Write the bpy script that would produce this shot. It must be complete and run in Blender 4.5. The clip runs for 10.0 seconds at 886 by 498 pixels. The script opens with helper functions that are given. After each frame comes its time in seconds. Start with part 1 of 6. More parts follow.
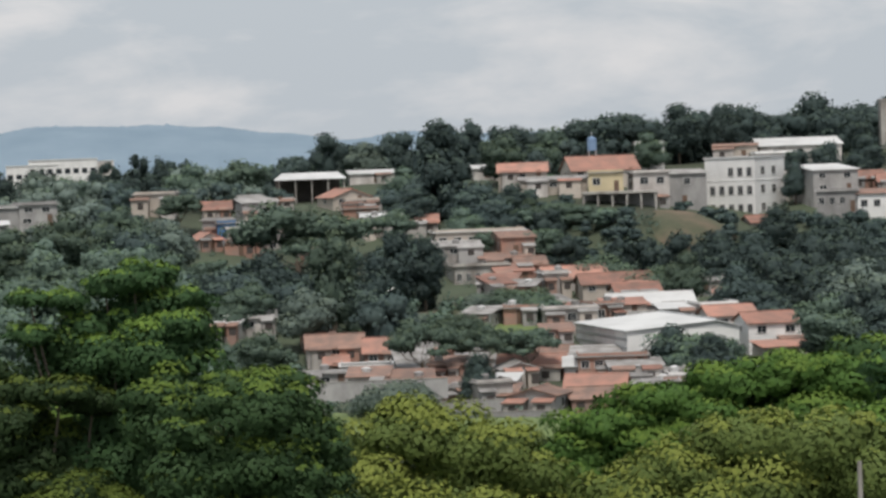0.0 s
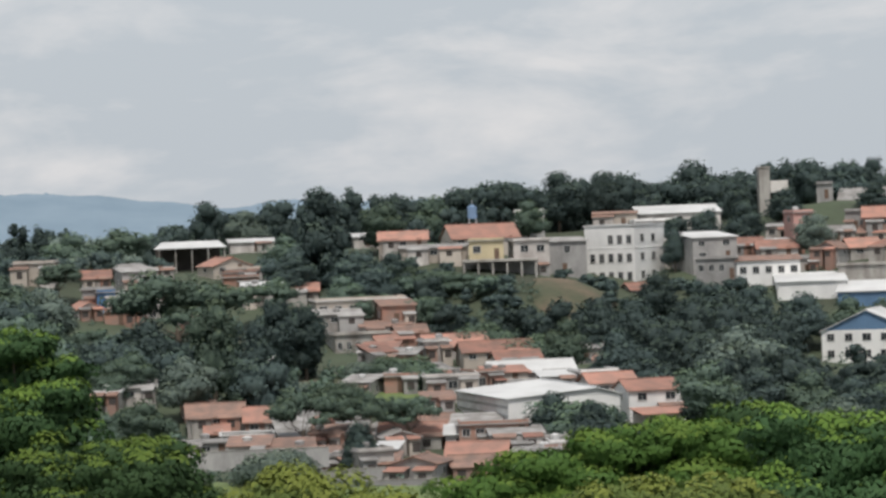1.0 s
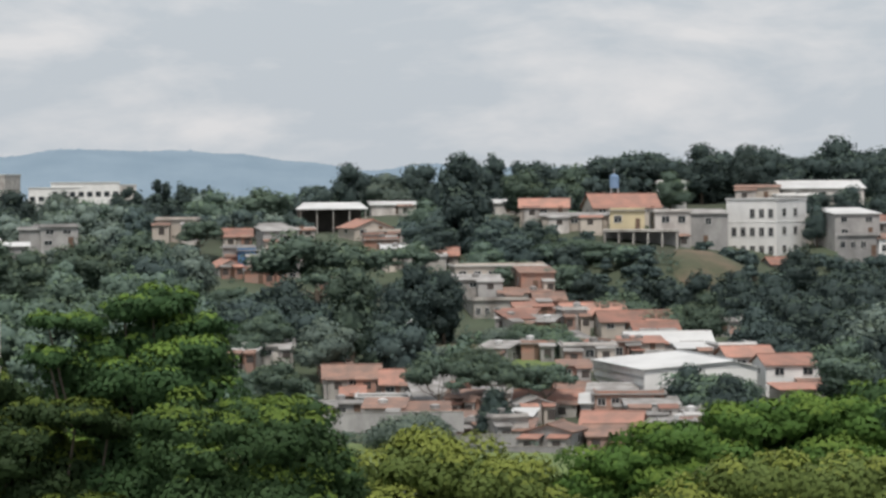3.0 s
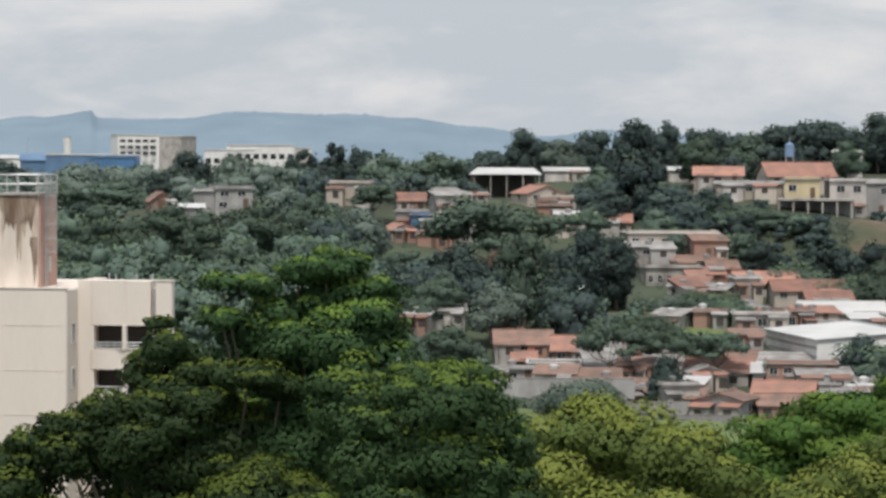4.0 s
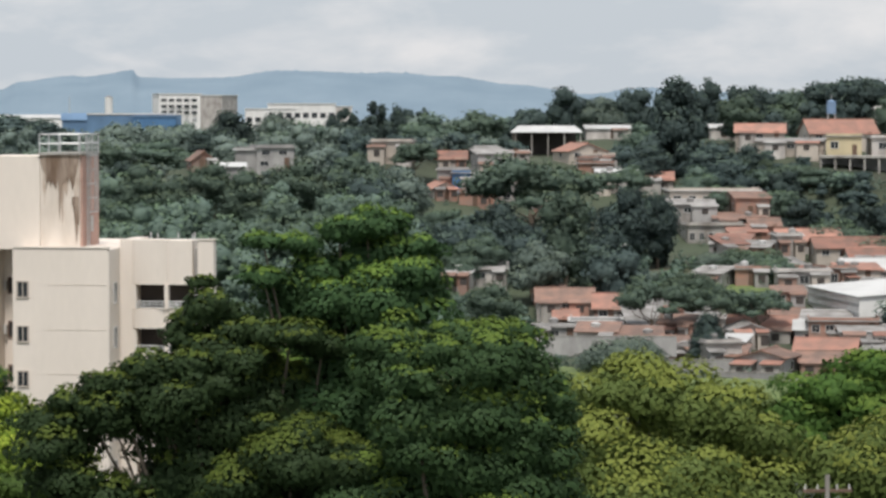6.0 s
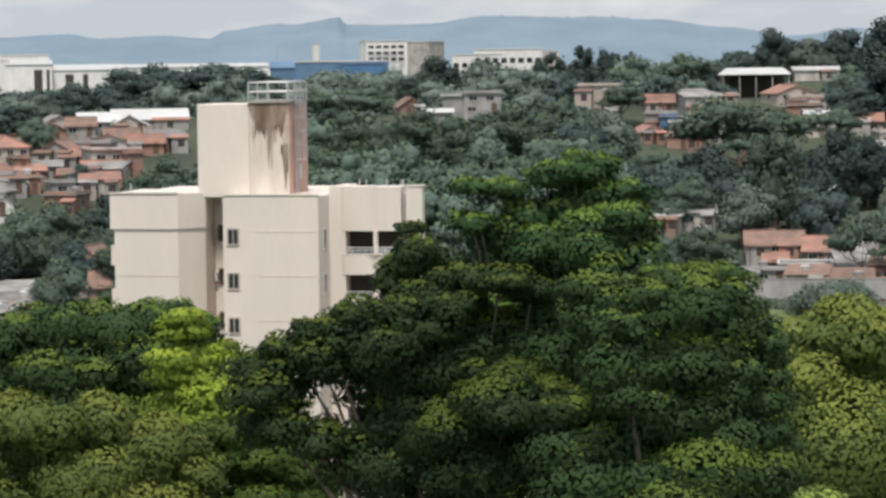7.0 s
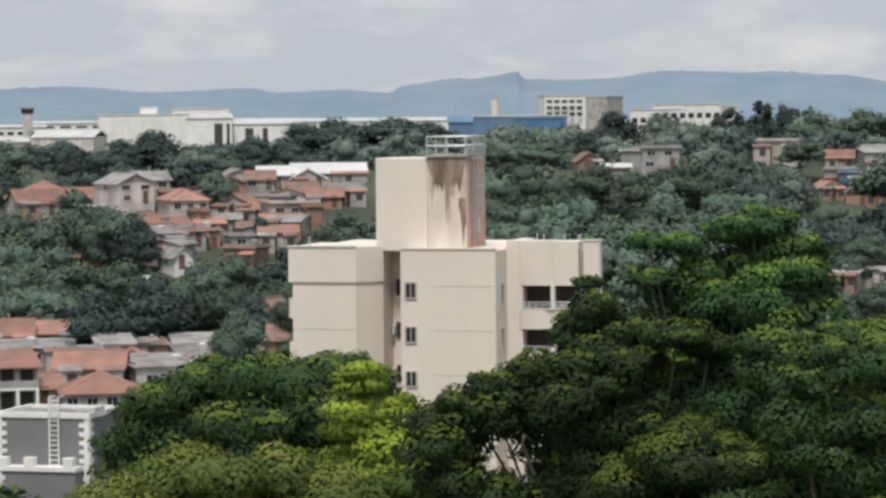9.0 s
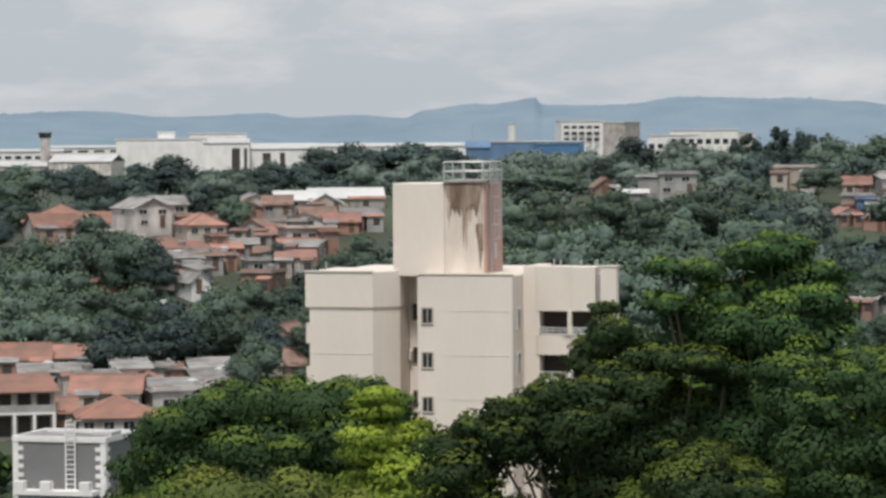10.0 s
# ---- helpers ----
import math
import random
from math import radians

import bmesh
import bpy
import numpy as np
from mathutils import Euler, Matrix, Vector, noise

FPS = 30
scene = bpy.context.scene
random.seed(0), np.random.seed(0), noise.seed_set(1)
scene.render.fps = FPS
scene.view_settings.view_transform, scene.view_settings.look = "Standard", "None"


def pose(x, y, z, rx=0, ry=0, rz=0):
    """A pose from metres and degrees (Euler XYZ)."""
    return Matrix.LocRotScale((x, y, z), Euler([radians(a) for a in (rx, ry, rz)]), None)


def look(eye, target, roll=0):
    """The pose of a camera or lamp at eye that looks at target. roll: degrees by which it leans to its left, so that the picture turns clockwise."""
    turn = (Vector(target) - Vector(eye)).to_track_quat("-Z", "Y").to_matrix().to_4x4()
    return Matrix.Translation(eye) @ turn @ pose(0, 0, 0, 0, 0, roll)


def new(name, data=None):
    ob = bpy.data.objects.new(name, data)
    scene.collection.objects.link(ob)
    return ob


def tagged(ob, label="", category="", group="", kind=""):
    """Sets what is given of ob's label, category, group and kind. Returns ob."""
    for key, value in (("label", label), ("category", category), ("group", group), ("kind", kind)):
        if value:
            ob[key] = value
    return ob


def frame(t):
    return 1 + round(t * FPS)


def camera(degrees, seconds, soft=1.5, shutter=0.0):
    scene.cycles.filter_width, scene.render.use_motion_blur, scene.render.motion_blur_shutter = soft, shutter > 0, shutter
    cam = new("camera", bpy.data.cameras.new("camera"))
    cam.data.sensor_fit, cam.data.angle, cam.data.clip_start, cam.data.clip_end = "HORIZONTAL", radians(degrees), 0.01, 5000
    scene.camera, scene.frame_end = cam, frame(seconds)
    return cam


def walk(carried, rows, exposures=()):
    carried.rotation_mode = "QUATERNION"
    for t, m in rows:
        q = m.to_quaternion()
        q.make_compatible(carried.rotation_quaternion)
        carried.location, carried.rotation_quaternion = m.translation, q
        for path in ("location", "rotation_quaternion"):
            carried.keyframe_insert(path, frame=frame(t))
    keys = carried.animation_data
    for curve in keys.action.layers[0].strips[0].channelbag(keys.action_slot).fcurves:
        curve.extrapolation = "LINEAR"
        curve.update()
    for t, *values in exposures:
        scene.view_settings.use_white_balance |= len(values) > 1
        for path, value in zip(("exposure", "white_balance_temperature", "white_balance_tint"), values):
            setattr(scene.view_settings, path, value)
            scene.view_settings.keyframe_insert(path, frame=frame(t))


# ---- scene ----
# ---------------------------------------------------------------- camera
cam = camera(16.0, 10.0, soft=2.9)
walk(cam, [
    (0.0, pose(0, 0, 50, 88.223, 2.005, -4.146)),
    (0.5, pose(0, 0, 50, 88.778, 2.019, -5.473)),
    (1.0, pose(0, 0, 50, 89.386, 2.135, -6.320)),
    (1.5, pose(0, 0, 50, 89.520, 2.191, -6.647)),
    (2.0, pose(0, 0, 50, 89.200, 2.013, -6.774)),
    (2.5, pose(0, 0, 50, 88.955, 1.242, -5.316)),
    (3.0, pose(0, 0, 50, 88.833, 0.436, -3.741)),
    (3.2, pose(0, 0, 50, 88.711, 0.193, -2.906)),
    (4.3, pose(0, 0, 50, 88.033, -0.298, -0.152)),
    (4.5, pose(0, 0, 50, 87.915, -0.300, 0.000)),
    (5.0, pose(0, 0, 50, 87.711, -0.205, 0.075)),
    (6.3, pose(0, 0, 50, 87.249, 0.110, 0.302)),
    (6.5, pose(0, 0, 50, 87.043, 0.158, 0.778)),
    (7.0, pose(0, 0, 50, 86.470, 0.675, 3.915)),
    (7.5, pose(0, 0, 50, 86.326, 0.725, 5.507)),
    (8.0, pose(0, 0, 50, 86.682, 0.300, 5.600)),
    (8.5, pose(0, 0, 50, 87.106, 0.441, 6.470)),
    (9.0, pose(0, 0, 50, 87.493, 0.520, 7.150)),
    (9.5, pose(0, 0, 50, 87.781, 0.497, 7.433)),
    (10.0, pose(0, 0, 50, 87.955, 0.374, 7.464)),
], [(0.0, -0.05, 6400, 11), (1.5, 0.0, 6400, 11), (4.5, 0.05, 6400, 11), (6.6, 0.13, 6400, 11), (7.4, 0.13, 6400, 11), (8.5, 0.03, 6400, 11), (10.0, -0.05, 6400, 11)])

# ---------------------------------------------------------------- light
SUN_HEIGHT, SUN_BEARING = 62.0, 182.0   # degrees; bearing clockwise from +y
world = bpy.data.worlds.new("overcast_sky")
scene.world = world
world.use_nodes = True
wt = world.node_tree
wt.nodes.clear()


def wnode(kind, **values):
    n = wt.nodes.new(kind)
    for k, v in values.items():
        n.inputs[k].default_value = v
    return n


sky = wt.nodes.new("ShaderNodeTexSky")
sky.sky_type, sky.sun_disc = "NISHITA", False
sky.sun_elevation, sky.sun_rotation = radians(SUN_HEIGHT), radians(SUN_BEARING)
sky.air_density, sky.dust_density = 1.0, 3.0
coord = wt.nodes.new("ShaderNodeTexCoord")
stretch = wnode("ShaderNodeMapping", Scale=(11, 11, 34))
stretch.inputs["Rotation"].default_value = (0, 0.1, 0)
puffs = wnode("ShaderNodeTexNoise", Scale=1.0, Detail=8.0, Roughness=0.58, Distortion=0.25)
cover = wt.nodes.new("ShaderNodeValToRGB")
cover.color_ramp.elements[0].position, cover.color_ramp.elements[1].position = 0.47, 0.66
cover.color_ramp.elements[0].color = (5.6, 6.05, 6.4, 1)
cover.color_ramp.elements[1].color = (7.7, 7.65, 7.6, 1)
blend = wt.nodes.new("ShaderNodeMix")
blend.data_type = "RGBA"
blend.inputs[0].default_value = 0.9
back = wnode("ShaderNodeBackground", Strength=0.1)
wout = wt.nodes.new("ShaderNodeOutputWorld")
wt.links.new(coord.outputs["Generated"], stretch.inputs[0])
wt.links.new(stretch.outputs[0], puffs.inputs["Vector"])
wt.links.new(puffs.outputs[0], cover.inputs[0])
wt.links.new(sky.outputs[0], blend.inputs[6])
wt.links.new(cover.outputs[0], blend.inputs[7])
wt.links.new(blend.outputs[2], back.inputs[0])
wt.links.new(back.outputs[0], wout.inputs[0])

sun_data = bpy.data.lights.new("sun", "SUN")
sun_data.energy, sun_data.angle, sun_data.color = 3.0, radians(12), (1.0, 0.94, 0.86)
sun = new("sun", sun_data)
_az, _el = radians(SUN_BEARING), radians(SUN_HEIGHT)
sun.matrix_world = look((math.sin(_az) * 300, math.cos(_az) * 300, math.tan(_el) * 300), (0, 0, 0))


# ---------------------------------------------------------------- materials
def shader(name):
    m = bpy.data.materials.new(name)
    m.use_nodes = True
    return m, m.node_tree, m.node_tree.nodes["Principled BSDF"]


def surface(name, colour, rough=0.8, vary=0.25, scale=0.6, grain=6.0, bump=0.15, dirt=None, metal=0.0, per_object=0.0,
            streak=1.0):
    """Two-scale variation: broad stains and fine grain, with a little relief."""
    m, t, b = shader(name)
    tc = t.nodes.new("ShaderNodeTexCoord")
    mp = t.nodes.new("ShaderNodeMapping")
    mp.inputs["Scale"].default_value = (1, 1, 1 / streak)
    t.links.new(tc.outputs["Object"], mp.inputs[0])
    big = t.nodes.new("ShaderNodeTexNoise")
    big.inputs["Scale"].default_value, big.inputs["Detail"].default_value = scale, 5
    small = t.nodes.new("ShaderNodeTexNoise")
    small.inputs["Scale"].default_value, small.inputs["Detail"].default_value = grain, 3
    for n in (big, small):
        t.links.new(mp.outputs[0], n.inputs["Vector"])
    ramp = t.nodes.new("ShaderNodeValToRGB")
    ramp.color_ramp.elements[0].position, ramp.color_ramp.elements[1].position = 0.33, 0.62
    dark = dirt or tuple(c * (1 - vary) for c in colour)
    ramp.color_ramp.elements[0].color = (*dark, 1)
    ramp.color_ramp.elements[1].color = (*colour, 1)
    t.links.new(big.outputs[0], ramp.inputs[0])
    hsv = t.nodes.new("ShaderNodeHueSaturation")
    rng = t.nodes.new("ShaderNodeMapRange")
    rng.inputs[3].default_value, rng.inputs[4].default_value = 1 - vary * 0.6, 1 + vary * 0.6
    t.links.new(small.outputs[0], rng.inputs[0])
    t.links.new(ramp.outputs[0], hsv.inputs["Color"])
    if per_object:
        info = t.nodes.new("ShaderNodeObjectInfo")
        r2 = t.nodes.new("ShaderNodeMapRange")
        r2.inputs[3].default_value, r2.inputs[4].default_value = 1 - per_object, 1 + per_object
        mul = t.nodes.new("ShaderNodeMath")
        mul.operation = "MULTIPLY"
        t.links.new(info.outputs["Random"], r2.inputs[0])
        t.links.new(r2.outputs[0], mul.inputs[0])
        t.links.new(rng.outputs[0], mul.inputs[1])
        t.links.new(mul.outputs[0], hsv.inputs["Value"])
    else:
        t.links.new(rng.outputs[0], hsv.inputs["Value"])
    t.links.new(hsv.outputs[0], b.inputs["Base Color"])
    b.inputs["Roughness"].default_value, b.inputs["Metallic"].default_value = rough, metal
    if bump:
        bp = t.nodes.new("ShaderNodeBump")
        bp.inputs["Strength"].default_value, bp.inputs["Distance"].default_value = bump, 0.05
        t.links.new(small.outputs[0], bp.inputs["Height"])
        t.links.new(bp.outputs[0], b.inputs["Normal"])
    return m


def foliage(name, colour, tip, thin=0.25, spread=0.35):
    """Leaves: each leaf and each tree a little different, with some light passing through."""
    m, t, b = shader(name)
    geo = t.nodes.new("ShaderNodeNewGeometry")
    info = t.nodes.new("ShaderNodeObjectInfo")
    ramp = t.nodes.new("ShaderNodeValToRGB")
    ramp.color_ramp.elements[0].color, ramp.color_ramp.elements[1].color = (*colour, 1), (*tip, 1)
    ramp.color_ramp.elements[0].position, ramp.color_ramp.elements[1].position = 0.25, 0.95
    hsv = t.nodes.new("ShaderNodeHueSaturation")
    rng = t.nodes.new("ShaderNodeMapRange")
    rng.inputs[3].default_value, rng.inputs[4].default_value = 1 - spread, 1 + spread
    hue = t.nodes.new("ShaderNodeMapRange")
    hue.inputs[3].default_value, hue.inputs[4].default_value = 0.485, 0.515
    t.links.new(geo.outputs["Random Per Island"], ramp.inputs[0])
    t.links.new(info.outputs["Random"], rng.inputs[0])
    t.links.new(info.outputs["Random"], hue.inputs[0])
    t.links.new(rng.outputs[0], hsv.inputs["Value"])
    t.links.new(hue.outputs[0], hsv.inputs["Hue"])
    t.links.new(ramp.outputs[0], hsv.inputs["Color"])
    t.links.new(hsv.outputs[0], b.inputs["Base Color"])
    b.inputs["Roughness"].default_value = 0.65
    b.inputs["Specular IOR Level"].default_value = 0.12
    tr = t.nodes.new("ShaderNodeBsdfTranslucent")
    t.links.new(hsv.outputs[0], tr.inputs[0])
    mix = t.nodes.new("ShaderNodeMixShader")
    mix.inputs[0].default_value = thin
    out = t.nodes["Material Output"]
    t.links.new(b.outputs[0], mix.inputs[1])
    t.links.new(tr.outputs[0], mix.inputs[2])
    t.links.new(mix.outputs[0], out.inputs[0])
    return m


LEAF_NEAR = foliage("leaves_deep_green", (0.039, 0.075, 0.030), (0.049, 0.090, 0.033), 0.12)
LEAF_OLIVE = foliage("leaves_olive", (0.125, 0.185, 0.052), (0.155, 0.215, 0.058), 0.16)
LEAF_BRIGHT = foliage("leaves_bright_green", (0.062, 0.122, 0.028), (0.078, 0.148, 0.032), 0.14)
LEAF_YELLOW = foliage("leaves_yellow_green", (0.120, 0.165, 0.022), (0.190, 0.225, 0.034), 0.14)
# Far trees: haze is put into these leaf colours, bluer and paler.
LEAF_MID = foliage("leaves_mid_green_hazed", (0.098, 0.140, 0.112), (0.115, 0.163, 0.120), 0.12, 0.25)
LEAF_DARK = foliage("leaves_dark_green_hazed", (0.055, 0.080, 0.077), (0.068, 0.096, 0.088), 0.14, 0.3)
LEAF_BLUE = foliage("leaves_grey_green_hazed", (0.122, 0.160, 0.140), (0.144, 0.185, 0.152), 0.12, 0.25)
# Paler copy of each leaf for upward leaves: light from above put into colour.
TOPLIT_LEAVES = {
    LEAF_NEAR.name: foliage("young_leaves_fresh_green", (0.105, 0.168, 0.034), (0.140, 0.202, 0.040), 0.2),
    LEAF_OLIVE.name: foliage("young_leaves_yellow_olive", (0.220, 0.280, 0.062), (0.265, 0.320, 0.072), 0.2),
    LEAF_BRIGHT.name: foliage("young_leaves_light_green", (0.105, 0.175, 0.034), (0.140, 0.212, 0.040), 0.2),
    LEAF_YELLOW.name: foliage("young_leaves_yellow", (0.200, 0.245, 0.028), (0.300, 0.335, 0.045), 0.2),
    # These three carry the far haze in their colour too.
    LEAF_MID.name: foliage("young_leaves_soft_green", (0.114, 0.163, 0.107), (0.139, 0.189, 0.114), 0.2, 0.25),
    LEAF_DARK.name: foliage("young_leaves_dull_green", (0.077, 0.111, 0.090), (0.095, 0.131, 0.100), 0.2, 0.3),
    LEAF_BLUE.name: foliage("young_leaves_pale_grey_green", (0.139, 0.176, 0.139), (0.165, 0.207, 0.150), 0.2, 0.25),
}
BARK = surface("bark", (0.16, 0.13, 0.10), 0.9, 0.4, 1.0, 9, 0.5, streak=4)
GRASS = surface("hillside_grass", (0.064, 0.084, 0.048), 0.95, 0.4, 0.05, 0.9, 0.6, dirt=(0.046, 0.052, 0.034))
LAWN = surface("field_grass", (0.15, 0.205, 0.07), 0.95, 0.25, 0.05, 1.2, 0.4)
EARTH = surface("bare_earth", (0.135, 0.105, 0.072), 0.95, 0.4, 0.12, 1.0, 0.5, dirt=(0.050, 0.066, 0.036))
CREAM = surface("cream_render", (0.77, 0.695, 0.62), 0.88, 0.07, 0.3, 3, 0.08, streak=3)
TANKWALL = surface("stained_render", (0.76, 0.685, 0.61), 0.88, 0.10, 0.5, 3, 0.1, dirt=(0.54, 0.47, 0.40), streak=3)
PINK_R = surface("pink_render", (0.52, 0.33, 0.27), 0.85, 0.2, 0.5, 4, 0.1)
WHITE_W = surface("white_painted_wall", (0.82, 0.81, 0.79), 0.85, 0.14, 0.3, 3, 0.1, per_object=0.05, streak=2)
OFFWHITE = surface("offwhite_wall", (0.56, 0.53, 0.50), 0.85, 0.25, 0.4, 3, 0.1, dirt=(0.33, 0.30, 0.28), per_object=0.28, streak=2)
GREY_W = surface("grey_cement_wall", (0.36, 0.35, 0.34), 0.9, 0.3, 0.4, 3, 0.2, per_object=0.15, streak=2)
DARKGREY = surface("slate_grey_paint", (0.20, 0.20, 0.205), 0.8, 0.12, 0.3, 4, 0.06)
YELLOW_W = surface("yellow_painted_wall", (0.56, 0.48, 0.31), 0.85, 0.15, 0.4, 3, 0.1)
TAN_W = surface("tan_wall", (0.52, 0.46, 0.40), 0.88, 0.2, 0.4, 3, 0.1, per_object=0.1)
BRICK = surface("bare_brick", (0.36, 0.20, 0.15), 0.9, 0.3, 0.5, 5, 0.3, dirt=(0.27, 0.20, 0.17), per_object=0.15)
PINK_W = surface("pink_wall", (0.62, 0.36, 0.32), 0.88, 0.15, 0.5, 4, 0.1)
BLUE_W = surface("blue_painted_wall", (0.08, 0.19, 0.36), 0.6, 0.2, 0.3, 3, 0.05)
BLUE_METAL = surface("blue_sheet_metal", (0.13, 0.23, 0.37), 0.5, 0.25, 0.15, 2, 0.1, metal=0.0)
BLUE_PALE = surface("faded_blue_paint", (0.22, 0.34, 0.52), 0.6, 0.2, 0.4, 3, 0.05)
TILE = surface("orange_clay_tiles", (0.36, 0.185, 0.14), 0.88, 0.3, 0.45, 5, 0.4, dirt=(0.24, 0.145, 0.115), per_object=0.3)
TILE_OLD = surface("weathered_clay_tiles", (0.28, 0.17, 0.13), 0.9, 0.35, 0.5, 5, 0.4, dirt=(0.17, 0.12, 0.10), per_object=0.15)
FIBRE = surface("fibre_cement_sheet", (0.33, 0.32, 0.31), 0.9, 0.35, 0.4, 4, 0.3, dirt=(0.17, 0.16, 0.15), per_object=0.2)
SHEET = surface("pale_roof_sheet", (0.60, 0.60, 0.59), 0.6, 0.2, 0.15, 2, 0.1, per_object=0.06)
METAL = surface("galvanised_metal", (0.55, 0.56, 0.56), 0.45, 0.2, 1.0, 8, 0.05, metal=0.5)
CONCRETE = surface("raw_concrete", (0.42, 0.40, 0.37), 0.9, 0.3, 0.4, 3, 0.3, dirt=(0.22, 0.20, 0.18), streak=3)
ASPHALT = surface("dark_asphalt", (0.06, 0.06, 0.06), 0.9, 0.2, 0.3, 4, 0.2)
# Openings and recesses: the shade inside is put into this dark colour.
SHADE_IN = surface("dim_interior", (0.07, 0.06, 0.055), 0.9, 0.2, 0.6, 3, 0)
FRAME = surface("window_frame_paint", (0.55, 0.54, 0.52), 0.5, 0.1, 1, 5, 0)
WOOD = surface("dark_wood", (0.16, 0.10, 0.07), 0.7, 0.3, 1, 8, 0.1)
STAIN = surface("rust_brown_stain", (0.17, 0.115, 0.08), 0.9, 0.5, 1.6, 6, 0.1, dirt=(0.40, 0.32, 0.26), streak=5)
STAIN_PALE = surface("pale_damp_stain", (0.42, 0.32, 0.25), 0.9, 0.3, 1.2, 5, 0.1, dirt=(0.66, 0.58, 0.50), streak=2)
m_, t_, b_ = shader("window_glass")
b_.inputs["Base Color"].default_value = (0.03, 0.035, 0.04, 1)
b_.inputs["Roughness"].default_value = 0.12
GLASS = m_


def hazed_hill_paint(name, low, high):
    """Far wooded hills: a plain backdrop of distance, its haze painted as glowing blue."""
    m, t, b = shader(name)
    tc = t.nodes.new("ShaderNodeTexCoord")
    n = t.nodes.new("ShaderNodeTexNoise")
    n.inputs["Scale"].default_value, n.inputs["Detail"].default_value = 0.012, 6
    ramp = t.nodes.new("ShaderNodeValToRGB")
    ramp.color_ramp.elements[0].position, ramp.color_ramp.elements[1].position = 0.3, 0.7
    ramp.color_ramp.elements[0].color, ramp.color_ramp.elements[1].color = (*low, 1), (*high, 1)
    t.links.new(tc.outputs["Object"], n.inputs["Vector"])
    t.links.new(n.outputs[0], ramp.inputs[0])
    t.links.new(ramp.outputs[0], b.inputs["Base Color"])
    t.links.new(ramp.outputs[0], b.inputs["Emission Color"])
    # No lamp: the glow lifts the hills to the tone of haze.
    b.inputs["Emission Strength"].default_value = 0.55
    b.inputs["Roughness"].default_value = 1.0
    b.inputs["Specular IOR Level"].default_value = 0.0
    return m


HILL = hazed_hill_paint("far_wooded_hill_hazed", (0.132, 0.176, 0.215), (0.160, 0.206, 0.246))
HILL_NEAR = hazed_hill_paint("nearer_wooded_hill_hazed", (0.130, 0.180, 0.215), (0.170, 0.225, 0.255))


# ---------------------------------------------------------------- mesh helpers
def finish(name, bm, material, parent=None, label="", smooth=False):
    me = bpy.data.meshes.new(name)
    bm.to_mesh(me)
    bm.free()
    me.materials.append(material)
    if smooth:
        me.polygons.foreach_set("use_smooth", [True] * len(me.polygons))
    ob = new(name, me)
    if parent:
        ob.parent = parent
    if label:
        tagged(ob, label)
    return ob


def part(name, bm, material, parent, label="", smooth=False):
    return finish(name, bm, material, parent, label, smooth)


def thing(name, x, y, z, turn, label, category, group="", kind=""):
    ob = new(name)
    ob.empty_display_size = 0.5
    ob.matrix_world = pose(x, y, z, 0, 0, turn)
    return tagged(ob, label, category, group, kind)


def box(bm, x0, x1, y0, y1, z0, z1, bevel=0.0):
    vs = [bm.verts.new(p) for p in ((x0, y0, z0), (x1, y0, z0), (x1, y1, z0), (x0, y1, z0),
                                    (x0, y0, z1), (x1, y0, z1), (x1, y1, z1), (x0, y1, z1))]
    fs = [bm.faces.new([vs[i] for i in f]) for f in ((3, 2, 1, 0), (4, 5, 6, 7), (0, 1, 5, 4), (1, 2, 6, 5), (2, 3, 7, 6), (3, 0, 4, 7))]
    if bevel:
        es = list({e for f in fs for e in f.edges})
        bmesh.ops.bevel(bm, geom=es, offset=bevel, segments=2, affect="EDGES", profile=0.5)
    return bm


def boxes(*specs, bevel=0.0):
    bm = bmesh.new()
    for s in specs:
        box(bm, *s, bevel=bevel)
    return bm


def prism(bm, outline, z0, z1):
    """An upright prism over a plan outline."""
    lo = [bm.verts.new((x, y, z0)) for x, y in outline]
    hi = [bm.verts.new((x, y, z1)) for x, y in outline]
    n = len(outline)
    bm.faces.new(hi)
    bm.faces.new(lo[::-1])
    for i in range(n):
        bm.faces.new((lo[i], lo[(i + 1) % n], hi[(i + 1) % n], hi[i]))
    return bm


def tube(bm, a, b, r0, r1=None, n=8):
    a, b = Vector(a), Vector(b)
    r1 = r0 if r1 is None else r1
    q = (b - a).to_track_quat("Z", "Y")
    lo, hi = [], []
    for i in range(n):
        c = Vector((math.cos(i * math.tau / n), math.sin(i * math.tau / n), 0))
        lo.append(bm.verts.new(a + q @ (c * r0)))
        hi.append(bm.verts.new(b + q @ (c * r1)))
    for i in range(n):
        bm.faces.new((lo[i], lo[(i + 1) % n], hi[(i + 1) % n], hi[i]))
    bm.faces.new(hi)
    bm.faces.new(lo[::-1])
    return bm


# ---------------------------------------------------------------- ground
DIST = (0, 130, 200, 280, 350, 420, 480, 540, 600, 680, 800, 1100)
LAND = {
    -16: (26, 24, 17, 15, 16, 19, 29, 35, 37, 37, 35, 33),
    -10: (26, 24, 13, 13, 16, 22, 31, 36, 38, 38, 36, 33),
    -4: (26, 24, 17, 12, 13, 20, 28, 35, 39, 40, 37, 33),
    0: (26, 24, 19, 15, 16, 16, 22, 29, 37, 41, 38, 33),
    4: (26, 24, 21, 16, 16, 16, 21, 28, 36, 41, 42, 34),
    9: (26, 24, 22, 17, 15, 16, 18, 24, 34, 43, 46, 36),
    16: (26, 24, 22, 17, 14, 16, 18, 25, 36, 47, 49, 38),
}
